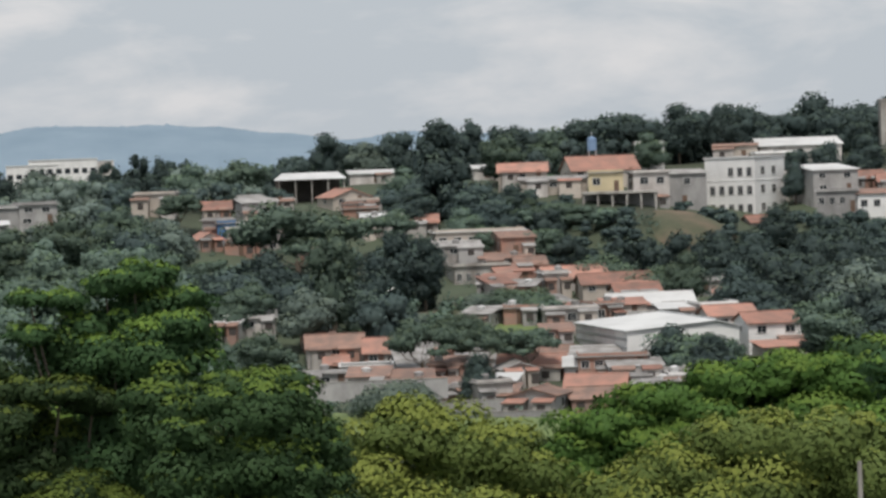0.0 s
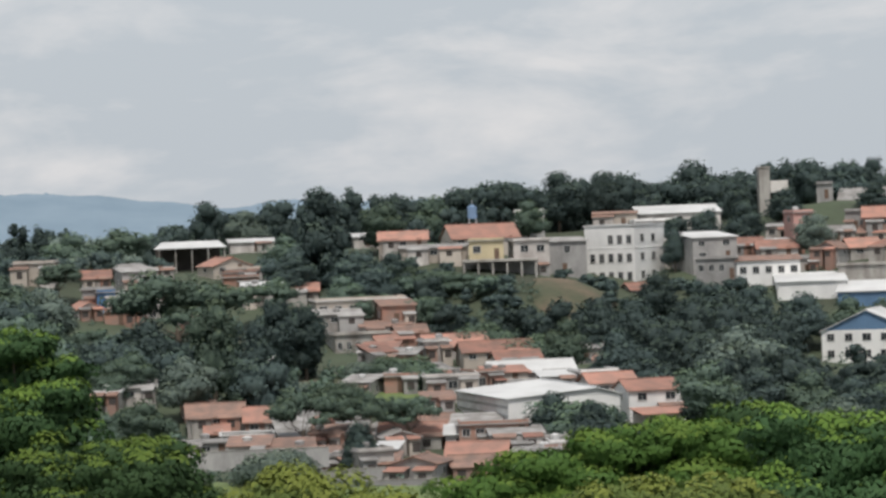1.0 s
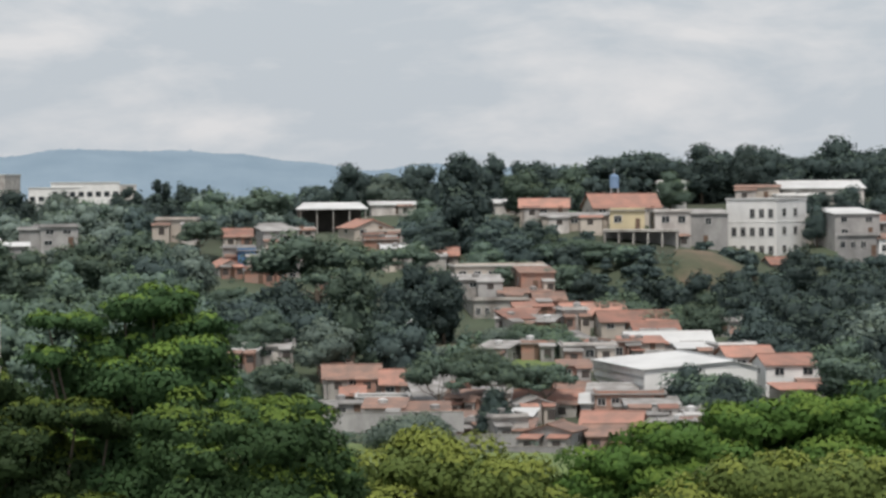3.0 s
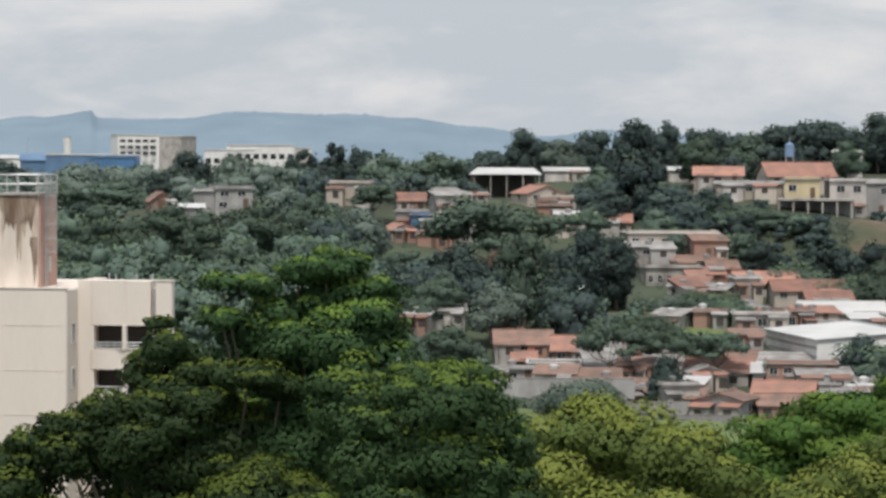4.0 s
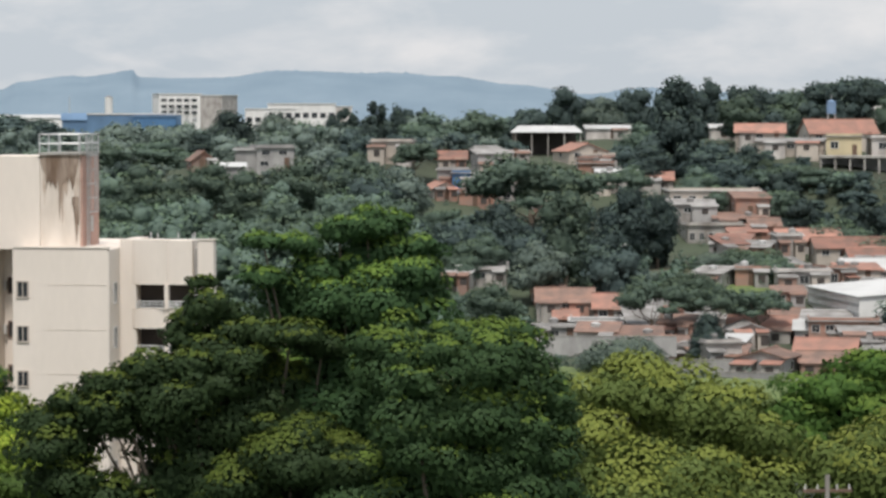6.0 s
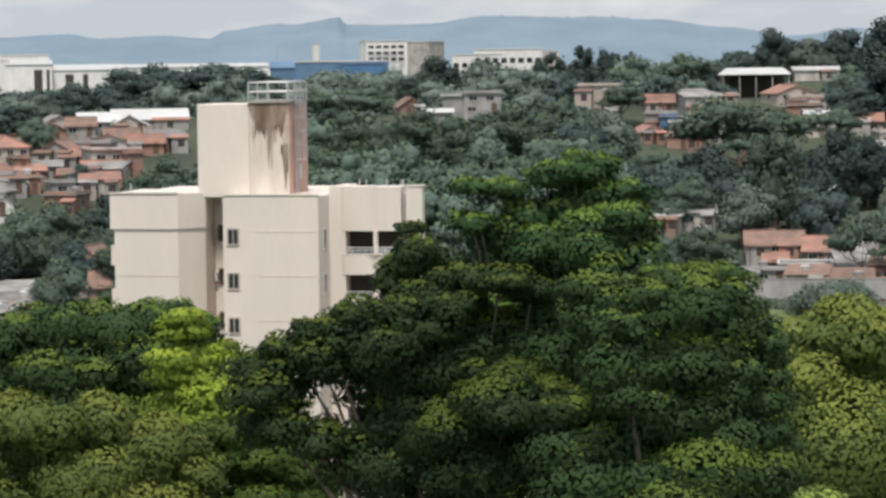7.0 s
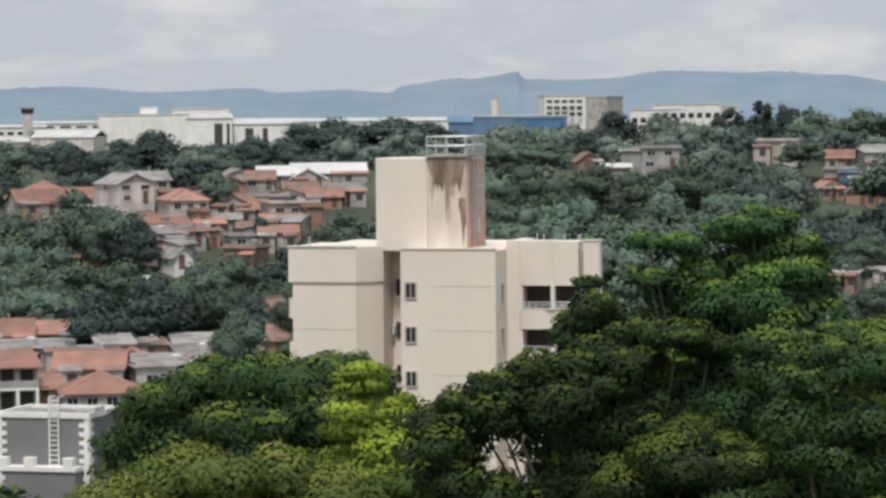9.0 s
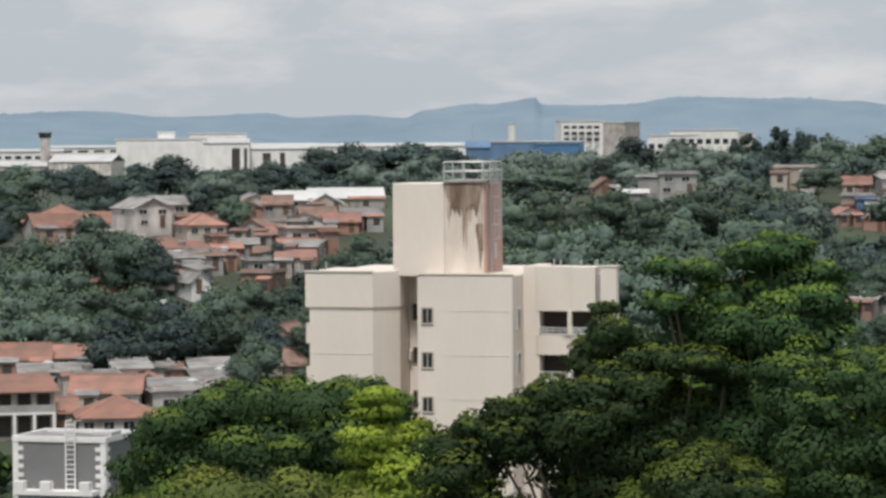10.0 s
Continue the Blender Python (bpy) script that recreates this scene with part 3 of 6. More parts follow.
def house(x, y, z, w, dep, h, turn=0.0, roof="gable", wall=None, cover=None, rise=1.2, wins=2, floors=1, over=0.4, label="", gable_wall=True,
          door=True, along=True, gable_mat=None):
    """A house whose front faces the viewer when turn is 0; z is the foot of its front wall."""
    wall, cover = wall or OFFWHITE, cover or TILE
    if roof != "flat":
        h = max(h - 0.7 * rise, 1.9)   # h is the height up to the middle of the roof
    x, y = x + dep / 2 * x / math.hypot(x, y), y + dep / 2 * y / math.hypot(x, y)
    face = turn - math.degrees(math.atan2(x, y))
    wall_word = wall.name.replace("_", " ").replace(" wall", "-walled").replace(" paint", "-painted").replace(" render", " rendered")
    roof_word = {"gable": "gabled", "hip": "hipped", "flat": "flat", "lean": "single-slope"}[roof]
    root = thing("house" if w < 22 else "long_building", x, y, z, face, label or f"{wall_word} {'house' if floors < 3 else 'block'} with {roof_word} {cover.name.replace('_', ' ')} roof",
                 "house" if w < 22 else "building", "hillside houses")
    built.append((x, y, max(w, dep), z + h))
    PADS.append((x, y, z - open_land(x, y)))
    a, b = w / 2, dep / 2
    bm = bmesh.new()
    box(bm, -a, a, -b, b, -2.5, h)
    part("wall", bm, wall, root)
    if roof == "gable" and along:
        if gable_wall:
            for sx in (-a, a - 0.15):
                bm = bmesh.new()
                p = [bm.verts.new((sx + k, yy, zz)) for k in (0, 0.15) for yy, zz in ((-b, h), (b, h), (0, h + rise))]
                bm.faces.new((p[0], p[2], p[1]))
                bm.faces.new((p[3], p[4], p[5]))
                for i, j in ((0, 1), (1, 2), (2, 0)):
                    bm.faces.new((p[i], p[j], p[j + 3], p[i + 3]))
                part("gable", bm, gable_mat or wall, root)
        bm = bmesh.new()
        k = rise / b * over
        roof_slab(bm, [(-a - over, -b - over, h - k), (a + over, -b - over, h - k), (a + over, 0, h + rise + .02), (-a - over, 0, h + rise + .02)], 0.14)
        roof_slab(bm, [(-a - over, 0, h + rise + .02), (a + over, 0, h + rise + .02), (a + over, b + over, h - k), (-a - over, b + over, h - k)], 0.14)
        r = part("roof", bm, cover, root)
        part("ridge", tube(bmesh.new(), (-a - over, 0, h + rise), (a + over, 0, h + rise), 0.16, n=6), cover, r)
    elif roof == "gable":
        if gable_wall:
            for sy in (-b, b - 0.15):
                bm = bmesh.new()
                p = [bm.verts.new((xx, sy + k, zz)) for k in (0, 0.15) for xx, zz in ((-a, h), (a, h), (0, h + rise))]
                bm.faces.new((p[0], p[1], p[2]))
                bm.faces.new((p[3], p[5], p[4]))
                for i, j in ((0, 1), (1, 2), (2, 0)):
                    bm.faces.new((p[i], p[i + 3], p[j + 3], p[j]))
                part("gable", bm, gable_mat or wall, root)
        bm = bmesh.new()
        k = rise / a * over
        roof_slab(bm, [(-a - over, -b - over, h - k), (0, -b - over, h + rise + .02), (0, b + over, h + rise + .02), (-a - over, b + over, h - k)], 0.14)
        roof_slab(bm, [(0, -b - over, h + rise + .02), (a + over, -b - over, h - k), (a + over, b + over, h - k), (0, b + over, h + rise + .02)], 0.14)
        r = part("roof", bm, cover, root)
        part("ridge", tube(bmesh.new(), (0, -b - over, h + rise), (0, b + over, h + rise), 0.16, n=6), cover, r)
    elif roof == "hip":
        bm = bmesh.new()
        c = min(a, b) * 0.95
        e = [(-a - over, -b - over, h), (a + over, -b - over, h), (a + over, b + over, h), (-a - over, b + over, h)]
        r0, r1 = ((-a + c, 0, h + rise), (a - c, 0, h + rise)) if a >= b else ((0, -b + c, h + rise), (0, b - c, h + rise))
        if a >= b:
            sides = [(e[0], e[1], r1, r0), (e[1], e[2], r1), (e[2], e[3], r0, r1), (e[3], e[0], r0)]
        else:
            sides = [(e[0], e[1], r0), (e[1], e[2], r1, r0), (e[2], e[3], r1), (e[3], e[0], r0, r1)]
        for s in sides:
            roof_slab(bm, s, 0.14)
        r = part("roof", bm, cover, root)
        bm = bmesh.new()
        for p, q in ((e[0], r0), (e[1], r1 if a >= b else r0), (r0, r1)):
            tube(bm, p, q, 0.13, n=6)
        part("ridge", bm, cover, r)
    elif roof == "lean":
        bm = bmesh.new()
        roof_slab(bm, [(-a - over, -b - over, h + 0.12), (a + over, -b - over, h + 0.12), (a + over, b + over, h + rise + 0.1), (-a - over, b + over, h + rise + 0.1)], 0.12)
        part("roof", bm, cover, root)
        part("rear_wall", boxes((-a, a, b - 0.15, b, h, h + rise - 0.1)), wall, root)
    else:
        part("roof", boxes((-a - over, a + over, -b - over, b + over, h + 0.004, h + 0.18)), cover, root)
        part("parapet", boxes((-a, a, -b, -b + 0.15, h + 0.184, h + 0.55), (-a, -a + 0.15, -b + 0.15, b, h + 0.184, h + 0.55), (a - 0.15, a, -b + 0.15, b, h + 0.184, h + 0.55)), wall, root)
    fh = h / floors
    for f in range(floors):
        for i in range(wins):
            cx = -a + w * (i + 0.5 + random.uniform(-.12, .12) * (wins < 4)) / wins
            ww = min(1.3, w / wins * 0.5) * random.uniform(0.85, 1.1)
            if door and f == 0 and i == wins - 1:
                d = part("door", boxes((cx - 0.45, cx + 0.45, -b - 0.06, -b + 0.02, 0.0, 2.05)), WOOD, root)
                continue
            window_at(root, cx, f * fh + fh * 0.56, ww, min(1.2, fh * 0.42), -b)
    if wins:
        window_at(root, 0.0, h - fh * 0.44, 1.0, min(1.1, fh * 0.42), a, "right")
        window_at(root, 0.0, h - fh * 0.44, 1.0, min(1.1, fh * 0.42), -a, "left")
    if 3.5 < w < 15 and wins and not label:
        built_on(root, a, b, h, roof, random.Random(int(x * 7 + y * 13)))
    return root


def built_on(root, a, b, h, roof, r):
    """Lean-to rooms in front of a self-built house, and a water tank on a low roof."""
    for side in (-1, 1):
        if r.random() > 0.62:
            continue
        u0 = -a * r.uniform(0.75, 1.1) if side < 0 else a * r.uniform(0.05, 0.35)
        u1 = -a * r.uniform(0.05, 0.3) if side < 0 else a * r.uniform(0.75, 1.1)
        d, top = r.uniform(1.4, 2.6), min(h * 0.86, r.uniform(1.7, 2.5))
        annexe = part("annexe", boxes((u0, u1, -b - d, -b - 0.07, -2.5, top)), r.choice((BRICK, GREY_W, OFFWHITE, TAN_W, CONCRETE)), root)
        bm = bmesh.new()
        roof_slab(bm, [(u0 - .25, -b - d - .3, top + .1), (u1 + .25, -b - d - .3, top + .1), (u1 + .25, -b - .07, top + .5), (u0 - .25, -b - .07, top + .5)], .1)
        part("annexe_roof", bm, r.choice((FIBRE, TILE_OLD, TILE, FIBRE)), annexe)
        m = (u0 + u1) / 2 + r.uniform(-.3, .3)
        # A flat dark sheet paints the shade inside the doorway.
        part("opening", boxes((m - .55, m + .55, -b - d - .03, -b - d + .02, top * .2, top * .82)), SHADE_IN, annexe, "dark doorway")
    if roof in ("flat", "lean") and r.random() < 0.45:
        u, v = r.uniform(-.6, .6) * a, r.uniform(-.3, .5) * b
        bm = tube(bmesh.new(), (u, v, h + .15), (u, v, h + 1.0), .55, .68, 12)
        tube(bm, (u, v, h + 1.004), (u, v, h + 1.2), .7, .25, 12)
        part("water_tank", bm, r.choice((SHEET, FIBRE, GREY_W)), root, "small round rooftop water tank")


# ---------------------------------------------------------------- hillside to the right
house(58.3, 597.2, 43.8, 9.2, 8, 1.7, 0, "gable", TAN_W, TILE, 1.5, 3)
house(63.2, 588.6, 42.0, 12.7, 7, 2.1, 0, "lean", TAN_W, FIBRE, 0.6, 3)
house(75.0, 613.4, 43.5, 13.3, 12, 2.2, 12, "gable", TAN_W, TILE, 2.6, 4)
house(72.5, 583.5, 41.4, 6.5, 7, 3.5, 0, "flat", YELLOW_W, FIBRE, 0, 2, label="yellow painted house with flat grey roof")
house(80.6, 584.5, 38.3, 6.8, 8, 6.3, 8, "flat", OFFWHITE, FIBRE, 0, 2, 2)
house(87.6, 587.5, 38.1, 7.5, 9, 6.6, 8, "lean", GREY_W, FIBRE, 0.8, 1, 2, label="unpainted grey cement house with dark sheet roof")
house(87.8, 633.9, 46.1, 6.0, 5, 3.9, 0, "flat", WHITE_W, SHEET, 0, 1, label="small white block above the roofs")
house(105.8, 636.3, 46.1, 8.8, 8, 3.2, 0, "lean", TAN_W, TILE_OLD, 0.5, 2)
house(119.5, 644.0, 45.3, 17.0, 14, 4.5, 10, "gable", OFFWHITE, SHEET, 1.4, 3)
house(112.8, 630.0, 45.6, 9.2, 6, 1.6, 10, "flat", WHITE_W, SHEET, 0, 0)
house(115.8, 593.8, 39.2, 9.3, 10, 5.4, 24, "lean", GREY_W, SHEET, 1.1, 2, 2, label="grey cement two-storey house with pale sheet roof")
house(115.0, 578.7, 36.2, 7.6, 8, 3.8, 0, "flat", GREY_W, FIBRE, 0, 4, label="grey house with a row of arched openings")
house(124.2, 576.8, 35.5, 11.8, 8, 4.4, 4, "lean", WHITE_W, TILE_OLD, 0.8, 5, label="white low house with a row of small square windows", door=False)
house(133.7, 584.9, 36.2, 4.3, 8, 3.4, 0, "lean", OFFWHITE, FIBRE, 0.5, 1)
house(129.6, 565.3, 33.5, 12.5, 12, 2.5, 3, "lean", WHITE_W, SHEET, 1.4, 0, label="long white workshop with pale sheet roof", door=False)
house(141.2, 557.4, 31.7, 14.9, 14, 2.9, -6, "gable", BLUE_METAL, SHEET, 1.6, 0, label="blue sheet-metal workshop with pale roof", door=False)
house(139.0, 614.5, 42.5, 4.1, 6, 5.4, 20, "flat", PINK_W, FIBRE, 0, 1, 2)
house(125.6, 602.0, 40.2, 6.2, 7, 1.5, 0, "gable", BRICK, TILE, 1.3, 1)
house(130.2, 595.9, 39.5, 7.7, 7, 2.2, 5, "gable", OFFWHITE, TILE, 1.4, 2)
house(137.3, 625.1, 42.8, 4.6, 6, 2.8, -8, "lean", OFFWHITE, FIBRE, 0.6, 2)
house(144.8, 587.4, 39.2, 6.1, 8, 3.0, 14, "gable", OFFWHITE, TILE, 1.6, 2)
house(149.2, 581.1, 39.3, 6.5, 8, 2.8, -12, "hip", TAN_W, TILE, 1.6, 2)
house(138.4, 583.8, 39.2, 4.9, 7, 2.8, -20, "gable", GREY_W, TILE_OLD, 1.2, 1, along=False)
house(152.2, 621.6, 43.8, 3.9, 6, 3.9, 0, "flat", GREY_W, FIBRE, 0, 1)
house(157.0, 615.3, 43.4, 9.1, 9, 4.6, 0, "gable", BRICK, TILE, 2.0, 3)
house(172.7, 678.4, 47.7, 18.8, 16, 2.8, -4, "gable", BRICK, FIBRE, 3.0, 3, label="large hall with broad grey sheet roof on the ridge")
house(158.0, 671.7, 50.5, 3.5, 5, 3.2, 0, "flat", GREY_W, FIBRE, 0, 1)
house(142.6, 572.5, 36.4, 11.6, 5, 1.5, 0, "flat", CONCRETE, CONCRETE, 0, 0, label="long grey concrete retaining terrace", door=False)

# Gabled workshop with a blue metal front.
house(131.5, 523.7, 22.3, 15.5, 22, 8.0, -10, "gable", WHITE_W, SHEET, 3.4, 5, 2, label="white workshop with blue metal gable and pale roof", along=False, gable_mat=BLUE_METAL)

# Four-storey white block stepping down the slope.
def white_block(x, y, z):
    root = thing("apartment_block", x, y, z, -26 - math.degrees(math.atan2(x, y)), "white four-storey block with rows of small dark windows", "building")
    built.append((x, y, 14, z + 13))
    for px, py, pz in ((x + 1, y - 4, 33.5), (x - 6, y - 5, 36.5), (x - 12, y - 2, 39.5)):
        PADS.append((px, py, pz - open_land(px, py)))
    w, dep, h = 10.6, 13.0, 12.8
    part("wall", boxes((-w, 0, 0, dep, -3, h)), WHITE_W, root)
    part("roof", boxes((-w - .2, .2, -.2, dep + .2, h + .004, h + .3)), SHEET, root, "pale flat roof slab")
    for f in range(3):
        for i in range(5):
            if f == 0 and i < 2:
                continue
            window_at(root, -w + 1.6 + i * 1.95, h - 2.6 - f * 3.5, 0.95, 1.6, 0)
        for i in range(2):
            window_at(root, 3.2 + i * 4.8, h - 2.4 - f * 3.5, 1.5, 1.4, 0, "right")
    part("string_course", boxes((-w - .05, .05, -.06, 0, h - 4.3, h - 4.1), (0, .06, 0, dep, h - 4.3, h - 4.1)), WHITE_W, root)


white_block(101.9, 591.3, 33.9)

# Concrete deck on columns beside the yellow house.
deck = thing("concrete_deck", 74.2, 577.3, 38.7, -8, "raw concrete deck on square columns over a dark undercroft", "deck")
built.append((deck.location.x, deck.location.y, 14, deck.location.z + 2.8))
for px in (69, 74, 80):
    PADS.append((px, 574.0, 38.9 - open_land(px, 574.0)))
part("slab", boxes((-7, 7, -2, 5, 2.4, 2.8)), CONCRETE, deck)
for i in range(6):
    part("column", boxes((-6.8 + i * 2.65, -6.45 + i * 2.65, -1.8, -1.45, -3, 2.396)), CONCRETE, deck)
part("back_wall", boxes((-7, 7, 5.004, 5.3, -3, 2.8)), GREY_W, deck)

# Blue water tower.
tower = thing("water_tower", 75.4, 627.5, 47.9, 0, "blue steel water tower on a lattice stand", "water tower")
built.append((tower.location.x, tower.location.y, 6, tower.location.z + 1))
part("tank", tube(bmesh.new(), (0, 0, 1.2), (0, 0, 3.6), 0.95, n=16), BLUE_PALE, tower)
part("lid", tube(bmesh.new(), (0, 0, 3.604), (0, 0, 4.0), 0.97, 0.2, 16), BLUE_PALE, tower)
part("pole", tube(bmesh.new(), (0, 0, 4.0), (0, 0, 5.0), 0.06), METAL, tower)
for sx in (-1, 1):
    for sy in (-1, 1):
        part("leg", tube(bmesh.new(), (sx * .8, sy * .8, -4), (sx * .7, sy * .7, 1.2), 0.09, n=6), METAL, tower)

# Concrete water tower among the ridge trees.
ct = thing("concrete_tower", 145.1, 674.6, 52.2, 0, "pale concrete water tower among trees", "water tower")
built.append((ct.location.x, ct.location.y, 8, ct.location.z + 11))
part("shaft", boxes((-1.2, 1.2, -1.2, 1.2, -6, 5.4), bevel=0.08), CONCRETE, ct)
part("rim", boxes((-1.35, 1.35, -1.35, 1.35, 5.404, 5.8)), CONCRETE, ct)
part("side_tank", boxes((1.3, 5.2, -1.2, 1.2, 0, 2.6), bevel=0.1), OFFWHITE, ct)

# Row of houses stepping down to the valley.
house(59.3, 526.7, 26.2, 10.6, 9, 2.5, 8, "gable", OFFWHITE, TILE, 1.8, 4)
house(54.9, 517.1, 26.2, 4.1, 7, 3.0, 10, "flat", OFFWHITE, SHEET, 0, 2)
house(64.4, 511.0, 25.7, 12.0, 8, 2.0, 10, "gable", TAN_W, TILE, 1.5, 4)
house(66.3, 500.6, 24.7, 7.2, 7, 1.8, 10, "gable", OFFWHITE, TILE, 1.2, 3)
house(67.5, 493.4, 23.0, 13.4, 9, 2.3, 8, "gable", OFFWHITE, SHEET, 1.5, 4)
house(62.7, 488.0, 23.1, 6.5, 7, 2.5, 8, "lean", TAN_W, TILE, 0.8, 2)
house(70.0, 483.0, 22.5, 5.2, 7, 2.1, 8, "lean", OFFWHITE, SHEET, 0.6, 2)
house(52.8, 475.1, 22.8, 8.1, 8, 2.6, 4, "flat", OFFWHITE, FIBRE, 0, 3)
house(48.6, 455.3, 21.6, 4.4, 6, 2.2, 4, "lean", BRICK, TILE_OLD, 0.6, 2)
house(76.4, 471.9, 18.5, 7.2, 9, 6.2, 12, "gable", OFFWHITE, TILE, 1.3, 2, 2)
house(75.8, 482.1, 19.4, 6.1, 8, 5.4, 16, "flat", WHITE_W, FIBRE, 0, 1, 2)
house(79.6, 455.1, 18.6, 8.0, 9, 5.8, 14, "gable", WHITE_W, TILE, 1.3, 2, 2)
house(80.1, 473.3, 17.9, 5.2, 8, 5.2, 20, "gable", WHITE_W, FIBRE, 1.0, 1, 2, along=False)
house(80.3, 447.9, 18.3, 7.3, 5, 0.8, 20, "lean", OFFWHITE, TILE, 0.7, 0, label="low annexe with clay tile roof", door=False)

# White warehouse with ribbed cladding.
def warehouse(x, y, z, turn):
    """x, y: the near corner under the low eave; the long wall runs away from it along +y of its own axes."""
    root = thing("warehouse", x, y, z, turn, "long white metal warehouse with ribbed cladding and pale roof", "warehouse")
    for k in (3, 14, 24):
        wx, wy = x + math.cos(radians(turn)) * 8 - math.sin(radians(turn)) * k, y + math.sin(radians(turn)) * 8 + math.cos(radians(turn)) * k
        built.append((wx, wy, 16, z + 4))
        PADS.append((wx, wy, z - open_land(wx, wy)))
    half, right, dep, h, rise = 13.2, 3.4, 28.0, 3.5, 1.0
    part("wall", boxes((0, half + right, 0, dep, -3, h - .15)), WHITE_W, root)
    for i in range(46):
        part("cladding_rib", boxes((-.07, -.003, i * .61 + .1, i * .61 + .24, 0, h - .2)), WHITE_W, root)
    for hh in (.75, 2.0):
        part("band", boxes((-.11, -.074, 0, dep, hh, hh + .4)), METAL, root, "grey cladding band")
    part("gutter", boxes((-.55, -.36, -.3, dep + .3, h - .2, h - .03)), METAL, root, "grey eave gutter")
    bm = bmesh.new()
    roof_slab(bm, [(-.35, -.35, h), (half, -.35, h + rise), (half, dep + .35, h + rise), (-.35, dep + .35, h)], .12)
    part("roof", bm, SHEET, root)
    bm = bmesh.new()
    roof_slab(bm, [(half + .004, -.35, h + rise), (half + right + .3, -.35, h), (half + right + .3, dep + .35, h), (half + .004, dep + .35, h + rise)], .12)
    part("roof", bm, SHEET, root)
    part("ridge", tube(bmesh.new(), (half, -.35, h + rise + .02), (half, dep + .35, h + rise + .02), .2, n=6), METAL, root)
    for v in (0, dep - .2):
        bm = bmesh.new()
        p = [bm.verts.new((uu, v + k, zz)) for k in (0, .2) for uu, zz in ((0, h - .15), (half + right, h - .15), (half, h + rise - .14))]
        bm.faces.new((p[0], p[1], p[2]))
        bm.faces.new((p[3], p[5], p[4]))
        for i2, j2 in ((0, 1), (1, 2), (2, 0)):
            bm.faces.new((p[i2], p[i2 + 3], p[j2 + 3], p[j2]))
        part("gable", bm, SHEET, root)


warehouse(57.3, 442.4, 20.2, 8.5)

# Valley houses.
house(53.6, 431.2, 18.7, 9.6, 7, 2.2, 2, "flat", BRICK, FIBRE, 0, 5, label="long bare brick house with a row of openings")
house(51.4, 431.9, 17.7, 8.6, 8, 1.1, 0, "lean", GREY_W, SHEET, 1.0, 2)
house(43.2, 437.9, 17.6, 9.1, 8, 1.9, -4, "gable", BRICK, TILE, 1.5, 3)
house(47.7, 449.5, 18.1, 4.9, 7, 1.9, 6, "gable", BRICK, TILE_OLD, 1.4, 2)
house(41.2, 409.9, 14.8, 6.8, 9, 3.2, -14, "gable", GREY_W, TILE, 1.6, 2, along=False)
house(36.1, 412.4, 16.0, 5.2, 7, 1.9, -6, "lean", GREY_W, TILE_OLD, 0.8, 2)
house(37.8, 418.3, 17.0, 3.0, 6, 2.0, -10, "lean", OFFWHITE, SHEET, 0.8, 1)
house(49.5, 415.1, 15.8, 7.9, 9, 1.8, -5, "gable", TAN_W, TILE, 1.8, 3)
house(58.0, 424.1, 16.5, 9.2, 8, 2.6, 5, "flat", GREY_W, FIBRE, 0, 4)
house(61.2, 419.6, 16.4, 3.8, 7, 2.3, 8, "flat", WHITE_W, FIBRE, 0, 1)
house(55.9, 425.3, 17.9, 7.1, 7, 1.6, 5, "lean", GREY_W, FIBRE, 0.7, 2)
house(66.1, 431.0, 16.5, 4.7, 6, 1.6, 5, "flat", OFFWHITE, FIBRE, 0, 2)
house(16.1, 449.7, 20.7, 8.1, 8, 2.4, 2, "gable", OFFWHITE, TILE_OLD, 1.6, 3)
house(14.1, 461.8, 20.5, 4.6, 7, 3.1, 6, "flat", BRICK, FIBRE, 0, 1)
house(22.7, 447.4, 19.9, 5.0, 8, 1.9, 0, "gable", BRICK, TILE, 1.8, 2)
house(26.4, 439.2, 18.0, 4.4, 8, 3.5, 6, "lean", GREY_W, FIBRE, 1.9, 1)
house(19.9, 435.5, 18.6, 7.0, 7, 2.0, 0, "flat", GREY_W, SHEET, 0, 3)
house(31.2, 434.9, 17.9, 4.7, 7, 3.0, -5, "lean", BRICK, TILE_OLD, 0.8, 2)
house(31.0, 422.9, 16.2, 5.3, 7, 1.7, -5, "gable", BRICK, TILE_OLD, 1.2, 2)
house(37.0, 448.5, 17.4, 4.0, 6, 2.7, -5, "flat", OFFWHITE, FIBRE, 0, 2)
house(36.4, 460.6, 19.1, 5.0, 7, 2.0, 0, "gable", OFFWHITE, TILE_OLD, 1.2, 2)
house(13.7, 424.8, 18.5, 7.6, 6, 2.0, 0, "flat", GREY_W, FIBRE, 0, 3)
house(5.6, 470.0, 24.1, 5.1, 8, 1.7, 0, "lean", OFFWHITE, FIBRE, 0.8, 2)
house(1.4, 465.0, 23.8, 3.7, 7, 1.3, -10, "lean", OFFWHITE, SHEET, 0.6, 1)
house(16.1, 444.7, 18.6, 3.2, 7, 2.4, 0, "gable", BRICK, TILE, 1.0, 1)

# Garden walls in the valley.
def garden_wall(x, y, z, length, turn, h=1.6):
    root = thing("garden_wall", x, y, z, turn - math.degrees(math.atan2(x, y)), "weathered grey cement garden wall", "wall", "garden walls")
    PADS.append((x, y, z - open_land(x, y)))
    part("wall", boxes((-length / 2, length / 2, -.1, .1, -1, h)), GREY_W, root)
    part("coping", boxes((-length / 2 - .05, length / 2 + .05, -.16, .16, h + .004, h + .1)), CONCRETE, root)


